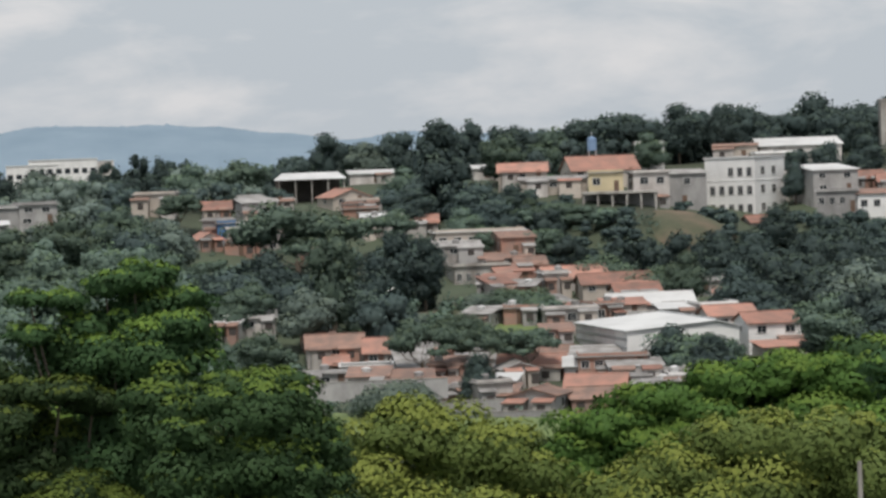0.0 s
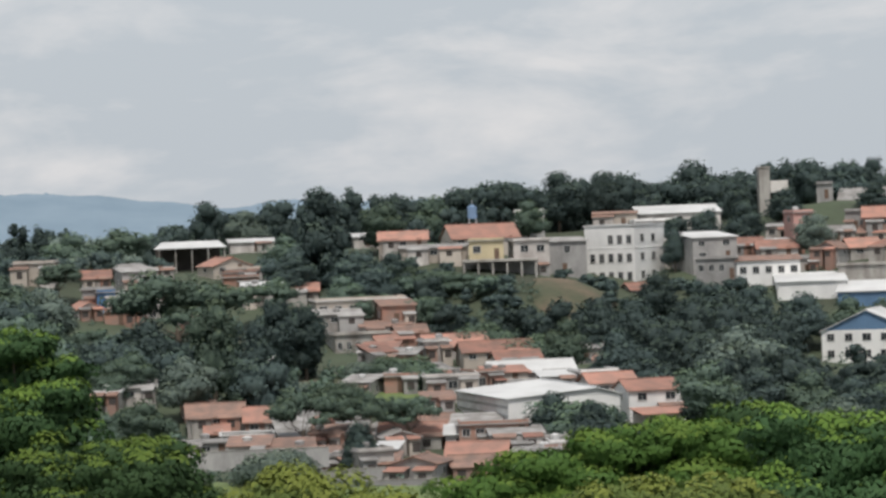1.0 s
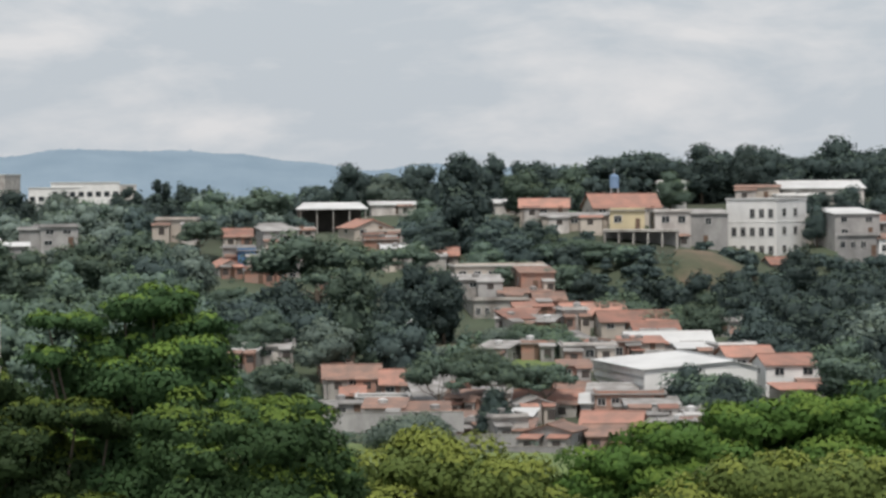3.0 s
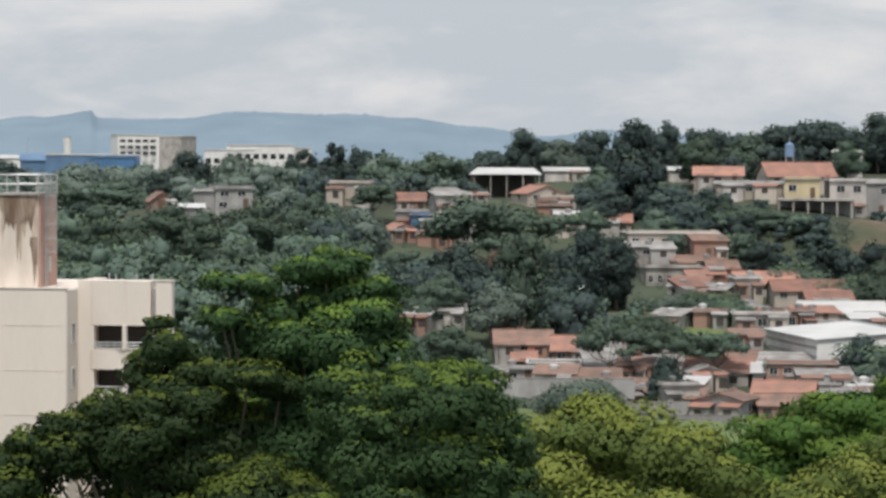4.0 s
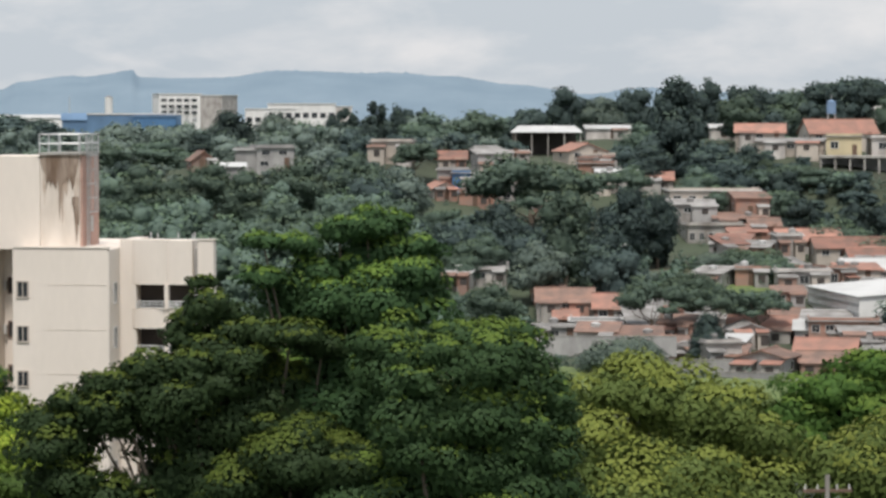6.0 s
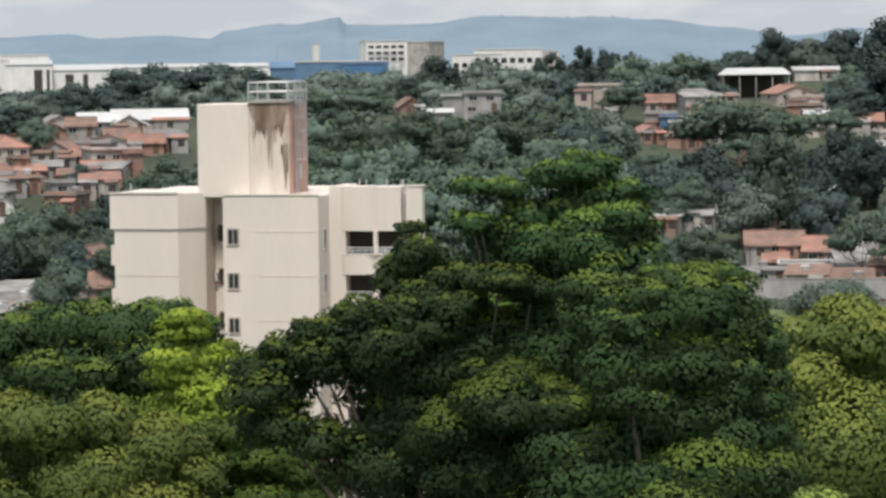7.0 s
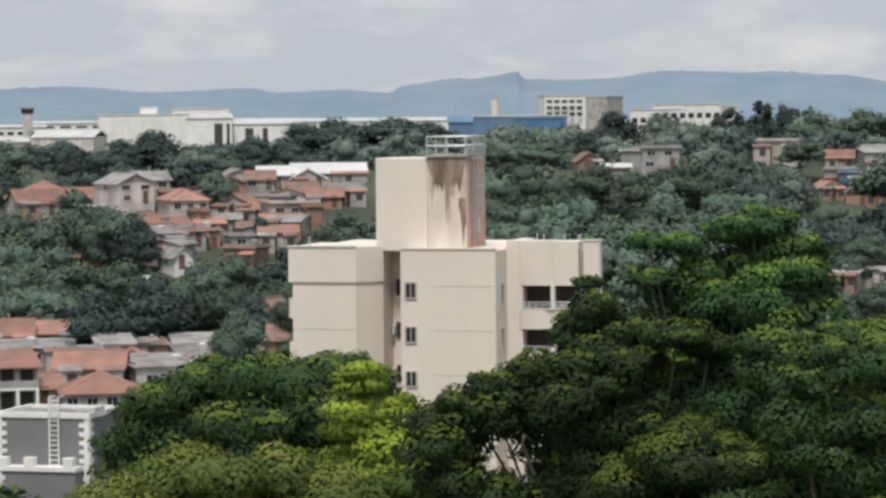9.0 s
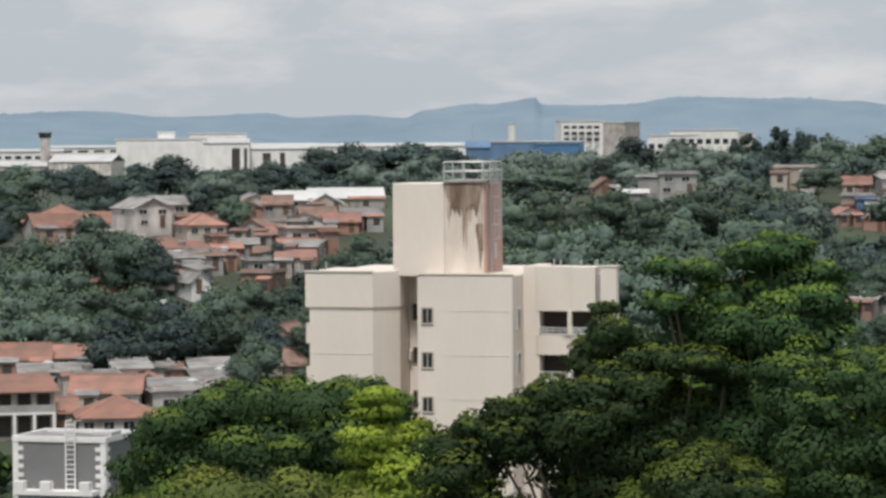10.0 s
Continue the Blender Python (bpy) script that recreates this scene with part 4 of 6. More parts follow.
garden_wall(19.7, 409.5, 18.8, 19.1, 2)
garden_wall(39.1, 398.1, 15.4, 10.8, -6, 1.2)
garden_wall(31.7, 403.8, 16.6, 8.7, 0, 1.2)

# ---------------------------------------------------------------- middle hillside
house(45.9, 558.1, 32.1, 16.1, 9, 3.4, 8, "flat", TAN_W, SHEET, 0, 6, 1, label="long cream building with a row of windows")
house(51.9, 549.6, 31.1, 5.9, 8, 4.0, 8, "lean", BRICK, TILE_OLD, 1.0, 1)
house(41.1, 548.5, 31.4, 8.9, 8, 2.0, 2, "lean", OFFWHITE, FIBRE, 0.8, 3)
house(49.4, 542.8, 29.2, 8.8, 8, 2.1, 2, "lean", GREY_W, TILE_OLD, 0.8, 3)
house(53.0, 537.4, 28.3, 5.2, 7, 2.3, 8, "gable", BRICK, TILE_OLD, 1.2, 2)
house(43.9, 536.2, 26.0, 9.6, 9, 4.2, 12, "flat", CONCRETE, CONCRETE, 0, 6, label="unfinished grey concrete building with open bays", door=False)
house(37.9, 578.8, 35.2, 5.2, 7, 2.3, 0, "gable", OFFWHITE, TILE, 1.3, 2)
house(34.0, 574.0, 35.7, 8.2, 7, 1.4, 0, "flat", OFFWHITE, FIBRE, 0, 3)
house(29.9, 574.2, 36.4, 7.2, 7, 1.4, 0, "lean", OFFWHITE, SHEET, 0.6, 2)
house(25.0, 619.5, 39.9, 8.0, 8, 2.9, 24, "gable", TAN_W, TILE, 1.5, 2, along=False, label="pink-tan house with clay tile gable roof")
house(28.2, 614.4, 38.7, 6.6, 7, 2.2, 5, "flat", TAN_W, FIBRE, 0, 2)
house(12.4, 614.9, 40.2, 5.3, 7, 1.3, 0, "flat", OFFWHITE, SHEET, 0, 1)
house(7.4, 590.0, 37.2, 6.6, 8, 4.9, 10, "lean", GREY_W, FIBRE, 0.8, 2)
house(0.0, 600.0, 38.7, 5.4, 7, 1.9, 0, "gable", OFFWHITE, TILE, 1.3, 2)
house(0.2, 580.0, 35.2, 5.8, 7, 3.5, 0, "flat", GREY_W, FIBRE, 0, 1)
house(1.7, 576.0, 35.9, 3.3, 4, 2.3, 0, "flat", BLUE_W, FIBRE, 0, 0, label="small blue painted wall block", door=False)
house(-2.1, 570.0, 33.8, 4.7, 7, 1.8, 15, "gable", OFFWHITE, TILE, 1.2, 1, along=False)
house(4.3, 576.0, 35.4, 5.2, 7, 2.5, 0, "lean", OFFWHITE, FIBRE, 0.7, 2)
house(-11.2, 599.9, 40.5, 7.7, 9, 3.2, -6, "flat", TAN_W, FIBRE, 0, 2)
house(-35.0, 538.9, 39.6, 4.1, 8, 3.3, 0, "flat", GREY_W, SHEET, 0, 0)
house(-30.8, 539.1, 39.6, 6.4, 9, 3.7, 8, "flat", GREY_W, GREY_W, 0, 2, 2, label="grey unfinished two-storey house with dark openings")
house(-36.5, 518.7, 38.5, 4.7, 6, 0.9, 0, "lean", GREY_W, SHEET, 0.6, 0, door=False)
house(-43.3, 543.3, 39.4, 3.9, 7, 1.8, 8, "gable", BRICK, TILE_OLD, 1.4, 1, along=False)
house(34.0, 689.2, 43.7, 9.9, 8, 1.0, 4, "lean", OFFWHITE, SHEET, 0.8, 1)
house(58.9, 677.4, 44.0, 7.3, 8, 1.0, 4, "lean", OFFWHITE, SHEET, 0.8, 1)

# Open shed with a pale roof on posts.
shed = thing("open_shed", 19.8, 659.7, 40.9, 4, "open-sided shed with a pale single-slope roof on posts", "shed")
built.append((shed.location.x, shed.location.y, 16, 46))
bm = bmesh.new()
roof_slab(bm, [(-8, -4, 4.3), (7.2, -4, 4.3), (6.4, 5, 5.6), (-5.5, 5, 5.6)], .15)
part("roof", bm, SHEET, shed)
# Shade under the shed roof is put into the back wall's dark colour.
part("back_wall", boxes((-7, 6.6, 4, 4.2, -3, 4.8)), SHADE_IN, shed)
for i in range(5):
    part("post", boxes((-7 + i * 3.4, -6.75 + i * 3.4, -3.6, -3.35, -3, 4.2)), CONCRETE, shed)

# ---------------------------------------------------------------- town to the left
house(-129.2, 503.7, 34.4, 11.7, 12, 3.4, 6, "hip", TAN_W, TILE, 2.8, 3)
house(-126.8, 488.8, 34.2, 7.2, 9, 1.8, 12, "gable", OFFWHITE, TILE, 1.9, 2)
house(-123.8, 510.2, 33.7, 6.6, 8, 3.6, 0, "gable", OFFWHITE, TILE, 1.6, 2)
house(-114.6, 499.0, 35.5, 6.6, 9, 4.4, 24, "gable", OFFWHITE, FIBRE, 1.5, 2, 2, along=False, label="grey-white two-storey house with gabled grey roof")
house(-112.1, 505.7, 35.3, 5.6, 9, 4.8, 10, "gable", OFFWHITE, FIBRE, 1.2, 2, 2)
house(-104.0, 494.2, 31.8, 6.3, 10, 5.6, 12, "hip", TAN_W, TILE, 1.8, 3, 2, label="cream two-storey house with hipped clay tile roof")
house(-100.6, 489.8, 32.0, 2.3, 6, 2.5, 12, "flat", BRICK, FIBRE, 0, 1)
house(-103.3, 535.1, 36.6, 7.4, 9, 3.3, 8, "gable", OFFWHITE, FIBRE, 1.5, 3, along=False)
house(-96.9, 505.8, 33.2, 5.7, 8, 2.4, -14, "gable", GREY_W, TILE_OLD, 1.7, 2, along=False)
house(-98.2, 531.0, 36.8, 4.8, 8, 2.5, 0, "gable", OFFWHITE, TILE_OLD, 1.3, 2)
house(-86.3, 492.5, 29.9, 8.2, 9, 5.6, 10, "flat", OFFWHITE, TILE, 0, 3, 2, label="two-storey house with balcony and flat clay-red roof")
house(-82.7, 489.1, 29.8, 2.5, 8, 5.3, 10, "flat", BRICK, TILE, 0, 0, label="bare brick stair block", door=False)
house(-90.1, 507.1, 31.9, 7.4, 8, 1.8, 0, "lean", BRICK, TILE_OLD, 0.9, 2)
house(-85.7, 523.0, 34.0, 5.7, 8, 2.1, 0, "gable", BRICK, TILE, 1.3, 2)
house(-90.7, 527.3, 34.8, 5.8, 8, 2.5, 4, "gable", OFFWHITE, TILE_OLD, 1.4, 2)
house(-83.1, 528.5, 34.7, 5.8, 8, 2.7, 4, "lean", GREY_W, FIBRE, 0.8, 2)
house(-98.9, 551.2, 37.1, 7.0, 10, 2.0, 3, "gable", GREY_W, SHEET, 1.4, 3)
house(-91.6, 562.6, 37.2, 13.3, 11, 2.7, 3, "gable", TAN_W, SHEET, 1.6, 4)
house(-92.6, 547.2, 36.6, 6.0, 8, 2.0, 0, "gable", TAN_W, SHEET, 1.6, 2, along=False)
house(-99.1, 469.7, 29.3, 4.3, 7, 3.3, -8, "flat", GREY_W, FIBRE, 0, 1)
house(-95.9, 472.4, 29.2, 3.8, 7, 2.9, 4, "flat", BRICK, FIBRE, 0, 2)
house(-97.9, 485.2, 30.7, 4.4, 7, 2.1, 4, "lean", BRICK, TILE, 0.8, 1)
house(-96.6, 492.6, 31.1, 4.5, 7, 2.3, 0, "lean", GREY_W, FIBRE, 0.8, 2)
house(-88.6, 461.6, 27.8, 3.5, 7, 3.9, 8, "flat", GREY_W, FIBRE, 0, 1, 2)
house(-91.3, 483.5, 30.1, 3.5, 7, 2.1, 0, "lean", BRICK, TILE_OLD, 0.8, 1)
house(-94.8, 445.0, 27.6, 2.9, 7, 2.8, 20, "gable", WHITE_W, FIBRE, 1.3, 1, along=False)
house(-90.2, 438.8, 25.4, 1.8, 4, 1.1, 0, "lean", OFFWHITE, SHEET, 0.4, 0)
house(-88.4, 422.9, 24.0, 3.1, 5, 1.1, 10, "lean", OFFWHITE, SHEET, 0.5, 1)
house(-96.3, 429.3, 24.9, 1.9, 4, 0.8, 0, "lean", OFFWHITE, SHEET, 0.4, 0)
house(-71.6, 393.5, 23.6, 2.6, 6, 1.4, -22, "gable", PINK_W, TILE_OLD, 0.9, 1, along=False, label="small pink house with gabled roof")
house(-66.9, 374.1, 20.8, 2.7, 7, 2.0, -5, "gable", BRICK, TILE_OLD, 1.6, 1)
house(-71.5, 378.3, 21.6, 3.0, 7, 1.5, 8, "gable", TAN_W, TILE_OLD, 1.4, 1)

house(-97.9, 363.0, 22.1, 6.3, 8, 1.3, 0, "gable", GREY_W, TILE, 1.6, 3)
house(-93.3, 368.4, 22.0, 4.5, 7, 1.0, 3, "gable", OFFWHITE, TILE, 1.2, 2)
house(-91.2, 350.3, 21.4, 7.1, 7, 1.4, 2, "lean", GREY_W, FIBRE, 0.6, 3)
house(-86.0, 349.6, 21.3, 5.2, 7, 1.8, 3, "flat", GREY_W, FIBRE, 0, 2)
house(-83.9, 358.3, 20.9, 4.1, 8, 2.9, 6, "lean", WHITE_W, FIBRE, 0.9, 2, label="white house with dark grey sheet roof")
house(-81.5, 363.0, 20.5, 3.1, 8, 2.5, 6, "flat", OFFWHITE, FIBRE, 0, 2)
house(-79.7, 363.4, 20.4, 1.6, 6, 2.4, 6, "flat", BRICK, FIBRE, 0, 0)
house(-76.3, 372.3, 20.4, 6.8, 8, 1.8, 4, "lean", WHITE_W, FIBRE, 0.7, 3, label="long low white house with grey sheet roof")
house(-75.3, 343.9, 20.3, 5.7, 6, 1.1, 0, "lean", GREY_W, FIBRE, 0.6, 2)
house(-81.7, 338.3, 20.3, 7.5, 8, 0.9, -4, "gable", TAN_W, TILE, 1.6, 2)
house(-76.6, 321.0, 19.0, 8.3, 9, 1.9, 3, "hip", OFFWHITE, TILE, 2.0, 4, label="house with broad hipped clay tile roof")
house(-83.9, 327.4, 19.0, 2.4, 8, 2.2, 0, "gable", OFFWHITE, TILE, 1.2, 1)

# Two-storey house with a colonnaded terrace.
def terrace_house(x, y, z):
    root = thing("house", x, y, z, 2 - math.degrees(math.atan2(x, y)), "orange-tiled two-storey house with white arched porch and balcony", "house")
    built.append((x, y, 8, z + 5.5))
    part("wall", boxes((-3.4, 3.0, 0, 7, -4, 4.9)), TAN_W, root)
    bm = bmesh.new()
    roof_slab(bm, [(-3.9, -1.9, 4.85), (3.5, -1.9, 4.85), (2.6, 2.8, 6.4), (-3.0, 2.8, 6.4)], .15)
    roof_slab(bm, [(-3.0, 2.8, 6.4), (2.6, 2.8, 6.4), (3.5, 7.5, 4.9), (-3.9, 7.5, 4.9)], .15)
    part("roof", bm, TILE, root, "bright orange clay tiles")
    part("balcony", boxes((-3.4, 3.0, -1.5, -.004, 2.4, 2.65)), WHITE_W, root)
    part("balustrade", boxes((-3.4, 3.0, -1.5, -1.35, 2.654, 3.4)), GREY_W, root)
    for i in range(4):
        u = -3.3 + i * 2.05
        part("column", boxes((u - .16, u + .16, -1.5, -1.2, -3, 2.396)), WHITE_W, root)
        part("post", boxes((u - .1, u + .1, -1.33, -1.15, 2.66, 4.8)), TAN_W, root)
    for i in range(3):
        # Both doors are dark sheets, coloured for the shade of the rooms.
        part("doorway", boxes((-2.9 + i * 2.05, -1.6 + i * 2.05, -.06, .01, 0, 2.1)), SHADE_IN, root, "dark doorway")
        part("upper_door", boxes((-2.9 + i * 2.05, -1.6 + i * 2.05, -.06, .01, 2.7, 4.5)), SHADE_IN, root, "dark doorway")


terrace_house(-86.2, 320.6, 18.9)


# Small self-built houses that fill the gaps in the settlements.
def infill(b0, b1, d0, d1, count, seed):
    r = random.Random(seed)
    made = 0
    for _ in range(count * 30):
        if made >= count:
            break
        b, d = radians(r.uniform(b0, b1)), r.uniform(d0, d1)
        x, y = math.sin(b) * d, math.cos(b) * d
        if min(math.hypot(hx - x, hy - y) - s / 2 for hx, hy, s, ht in built) < 1.6:
            continue
        kind = r.choice(("gable", "lean", "lean", "flat", "gable"))
        base = open_land(x, y)
        near = [(math.hypot(px - x, py - y), dz) for px, py, dz in PADS]
        base += min(near)[1] * 0.7
        random.seed(seed * 100 + made)
        house(x, y, base, r.uniform(4, 7), r.uniform(4.5, 7), r.uniform(2.3, 3.4), r.uniform(-25, 25), kind,
              r.choice((OFFWHITE, GREY_W, BRICK, TAN_W, OFFWHITE)), r.choice((TILE, TILE_OLD, FIBRE, TILE_OLD, FIBRE, FIBRE)) if kind != "flat" else FIBRE, r.uniform(.6, 1.3), r.choice((1, 2)),
              along=r.random() < .7)
        made += 1


infill(-13.8, -9.8, 465, 535, 26, 1)
infill(-15.2, -11, 340, 385, 8, 2)
infill(9, 14.8, 590, 640, 14, 3)
infill(4.2, 9.5, 480, 540, 14, 4)
infill(2.0, 8.5, 405, 455, 16, 5)
infill(-1, 3.5, 560, 620, 8, 6)
random.seed(3)


build_ground()


# ---------------------------------------------------------------- cream apartment tower
def apartment_tower(x, y, z, roof):
    """roof: height of the parapet above z. u runs along the front, w away from the viewer."""
    root = thing("apartment_tower", x, y, z, -15 - math.degrees(math.atan2(x, y)), "cream rendered apartment tower with stained rooftop tank house", "building")
    built.append((x, y, 26, z + roof))
    H, S = roof, 2.83
    bm = bmesh.new()
    prism(bm, [(-10.5, 0.5), (-6.24, 0.5), (-4.9, 2.2), (-4.9, 7.4), (-10.5, 7.4)], -6, H - .01)
    part("left_wing", bm, CREAM, root)
    bm = bmesh.new()
    prism(bm, [(-10.75, 0.4), (-6.2, 0.4), (-4.85, 2.1), (-4.85, 7.3), (-10.75, 7.3)], H - 2.15, H + 0.13)
    part("left_parapet", bm, CREAM, root)
    part("recess_wall", boxes((-4.846, -3.154, 4.2, 7.4, -6, H - .02)), CREAM, root)
    part("core", boxes((-10.5, 6.0, 7.404, 15.0, -6, H)), CREAM, root)
    part("front_wing", boxes((-3.15, 3.15, 0, 7.4, -6, H), bevel=0.12), CREAM, root)
    part("right_wing", boxes((3.154, 3.95, 2.8, 7.4, -6, H + .45)), CREAM, root)
    part("balcony_back", boxes((3.954, 7.9, 4.6, 7.4, -6, H)), CREAM, root)
    part("end_wall", boxes((8.25, 9.35, 2.5, 3.3, -6, H + .45), bevel=.1), CREAM, root)
    for c in ((-3.2, 3.2, -.06, .25, H + .004, H + .1), (-10.8, -6.2, .32, .6, H + .134, H + .22), (8.2, 9.4, 2.45, 3.35, H + .454, H + .52)):
        part("coping", boxes(c), CREAM, root)
    part("shaft_panel", boxes((7.904, 8.246, 3.2, 7.4, -6, H - .1)), GREY_W, root, "grey recessed strip beside the end wall")

    # rounded canopy over the upper balcony, in two bays
    def bow(u0, u1, z0, z1, out, name, mat):
        n = 10
        edge = [(u0 + (u1 - u0) * i / n, 2.75 - out * math.sin(math.pi * i / n) ** 0.6) for i in range(n + 1)]
        b2 = bmesh.new()
        prism(b2, edge + [(u1, 4.596), (u0, 4.596)], z0, z1)
        return part(name, b2, mat, root)
    bow(3.96, 6.2, H - 2.4, H + .45, .22, "canopy", CREAM)
    bow(6.204, 7.9, H - 2.4, H + .42, .12, "canopy", CREAM)
    for k in range(5):
        top = H - 2.4 - k * S
        floor_z = top - 1.55
        bow(3.96, 6.2, floor_z - 1.25, floor_z, .3, "balcony_front", CREAM)
        bow(6.204, 7.9, floor_z - 1.25, floor_z, .18, "balcony_front", CREAM)
        # Dark sheet on the back wall: the balcony's shade as colour.
        part("opening", boxes((4.1, 7.85, 4.5, 4.598, floor_z + .01, top - .02)), SHADE_IN, root, "balcony recess shade painted on a dark sheet")
        part("pier", boxes((6.1, 6.35, 2.6, 3.0, floor_z, top)), CREAM, root)
        part("pier", boxes((3.96, 4.25, 2.7, 3.2, floor_z, top)), CREAM, root)
        b2 = bmesh.new()
        for zz in (0.12, 0.3, 0.48):
            tube(b2, (4.25, 2.55, floor_z + zz), (6.1, 2.45, floor_z + zz), 0.035, n=6)
            tube(b2, (6.35, 2.55, floor_z + zz), (7.85, 2.6, floor_z + zz), 0.035, n=6)
        for i in range(9):
            u = 4.3 + i * 0.43
            tube(b2, (u, 2.54, floor_z), (u, 2.54, floor_z + 0.5), 0.025, n=5)
        part("railing", b2, METAL, root, "pale metal balcony railing")
    for k in range(6):
        zc = H - 2.62 - k * S
        window_at(root, -2.45, zc, 0.62, 0.9, 0, "front", TAN_W)
        window_at(root, -4.3, zc, 0.42, 0.9, 4.2, "front", WOOD)
        window_at(root, 1.5, zc - 0.25, 0.6, 1.2, 3.15, "right")
        b2 = boxes((-4.8, -4.62, 3.8, 4.196, zc - 0.3, zc + 0.3), bevel=0.03)
        part("air_unit", b2, FRAME, root, "small wall box in the recess")
        part("side_ledge", boxes((-10.9, -10.504, 1.0, 6.8, zc - 1.9, zc - 0.6)), CREAM, root)
    for k in range(5):
        part("joint_line", boxes((-10.5, -6.24, .478, .498, H - 2.3 - k * S - .03, H - 2.3 - k * S)), TANKWALL, root)
        part("joint_line", boxes((-.9, 2.9, -.022, -.002, H - 2.3 - k * S - .02, H - 2.3 - k * S)), TANKWALL, root)

    # rooftop tank house
    T = 5.8
    part("tank_house", boxes((-5.3, -1.85, 2.0, 6.6, H - .2, H + T), bevel=0.05), CREAM, root)
    part("tank_house_bay", boxes((-1.846, 0.75, 2.05, 6.6, H - .2, H + T + .05), bevel=0.05), TANKWALL, root, "damp-stained bay of the tank house")
    part("slab", boxes((-1.95, 0.9, 1.85, 6.7, H + T + .054, H + T + .2)), CONCRETE, root, "stained concrete edge slab")
    part("side_skin", boxes((0.754, 0.86, 2.2, 6.5, H - .2, H + T)), PINK_R, root, "faded pink side wall")
    part("side_window", boxes((0.862, 0.9, 4.3, 4.9, H + 0.9, H + 1.9)), FRAME, root)

    def runs(name, mat, seed, u0, u1, count, top, longest, w, y):
        """Runs of dirt washed down the wall: narrow tapering tongues."""
        r = random.Random(seed)
        for i in range(count):
            b2 = bmesh.new()
            u = r.uniform(u0, u1)
            ww, ll = w * r.uniform(.4, 1.3), longest * r.uniform(.25, 1) ** 1.5
            yy = y - 0.001 * i
            pts = [(u - ww, top)]
            n = 6
            lef = [(u - ww * (1 - (k / n) ** 1.6) + r.uniform(-.04, .04), top - ll * k / n) for k in range(n + 1)]
            rig = [(u + ww * (1 - (k / n) ** 1.6) + r.uniform(-.04, .04), top - ll * k / n) for k in range(n + 1)]
            vl = [b2.verts.new((max(min(a, 0.74), -1.84), yy, c)) for a, c in lef]
            vr = [b2.verts.new((max(min(a, 0.74), -1.84), yy, c)) for a, c in rig]
            for k in range(n):
                b2.faces.new((vl[k], vl[k + 1], vr[k + 1], vr[k]))
            part(name, b2, mat, root)
    runs("damp_stain", STAIN_PALE, 4, -1.7, 0.7, 12, H + T, 5.0, .28, 2.02)
    runs("dirt_run", STAIN, 8, -1.75, 0.45, 40, H + T + .05, 2.3, .34, 2.0)
    runs("rust_run", STAIN, 9, -0.6, -0.2, 3, H + T, 4.6, .12, 1.97)
    runs("edge_run", STAIN, 11, 0.4, 0.7, 6, H + T - 2.6, 3.0, .18, 1.96)

    # guard rail on the slab
    b2 = bmesh.new()
    zt = H + T + .2
    cs = [(-1.85, 1.95), (0.8, 1.95), (0.8, 6.6), (-1.85, 6.6)]
    for i in range(4):
        a, b = cs[i], cs[(i + 1) % 4]
        for zz in (0.55, 1.15):
            tube(b2, (*a, zt + zz), (*b, zt + zz), 0.055, n=6)
    for a in cs + [(-0.5, 1.95), (0.8, 3.5), (0.8, 5.0), (-0.5, 6.6), (-1.85, 4.2)]:
        tube(b2, (*a, zt), (*a, zt + 1.15), 0.06, n=6)
    part("guard_rail", b2, METAL, root, "pale grey tubular guard rail")
    # caged ladder
    b2 = bmesh.new()
    for w in (3.0, 3.5):
        tube(b2, (1.0, w, H), (1.0, w, zt + 1.0), 0.04, n=6)
    for i in range(22):
        tube(b2, (1.0, 3.0, H + .3 * i), (1.0, 3.5, H + .3 * i), 0.025, n=5)
    part("ladder", b2, METAL, root, "steel ladder")
    b2 = bmesh.new()
    for i in range(6):
        zz = H + 2.2 + i * 0.9
        pts = [(1.0 + .62 * math.sin(a), 3.25 - .45 * math.cos(a), zz) for a in [math.pi * j / 6 for j in range(7)]]
        for p, q in zip(pts, pts[1:]):
            tube(b2, p, q, 0.03, n=5)
    for j in range(1, 6):
        a = math.pi * j / 6
        tube(b2, (1.0 + .62 * math.sin(a), 3.25 - .45 * math.cos(a), H + 2.2), (1.0 + .62 * math.sin(a), 3.25 - .45 * math.cos(a), H + 6.7), 0.022, n=5)
    part("ladder_cage", b2, METAL, root, "steel safety cage")
    for u, w in ((5.0, 5.5), (6.2, 6.2), (7.4, 5.0), (4.2, 7.0), (7.2, 6.6), (-9.5, 1.0)):
        part("vent_pipe", tube(bmesh.new(), (u, w, H - .1), (u, w, H + .78), 0.05, n=6), METAL, root)


apartment_tower(-24.7, 198.5, 41.2 - 26.0, 26.0)


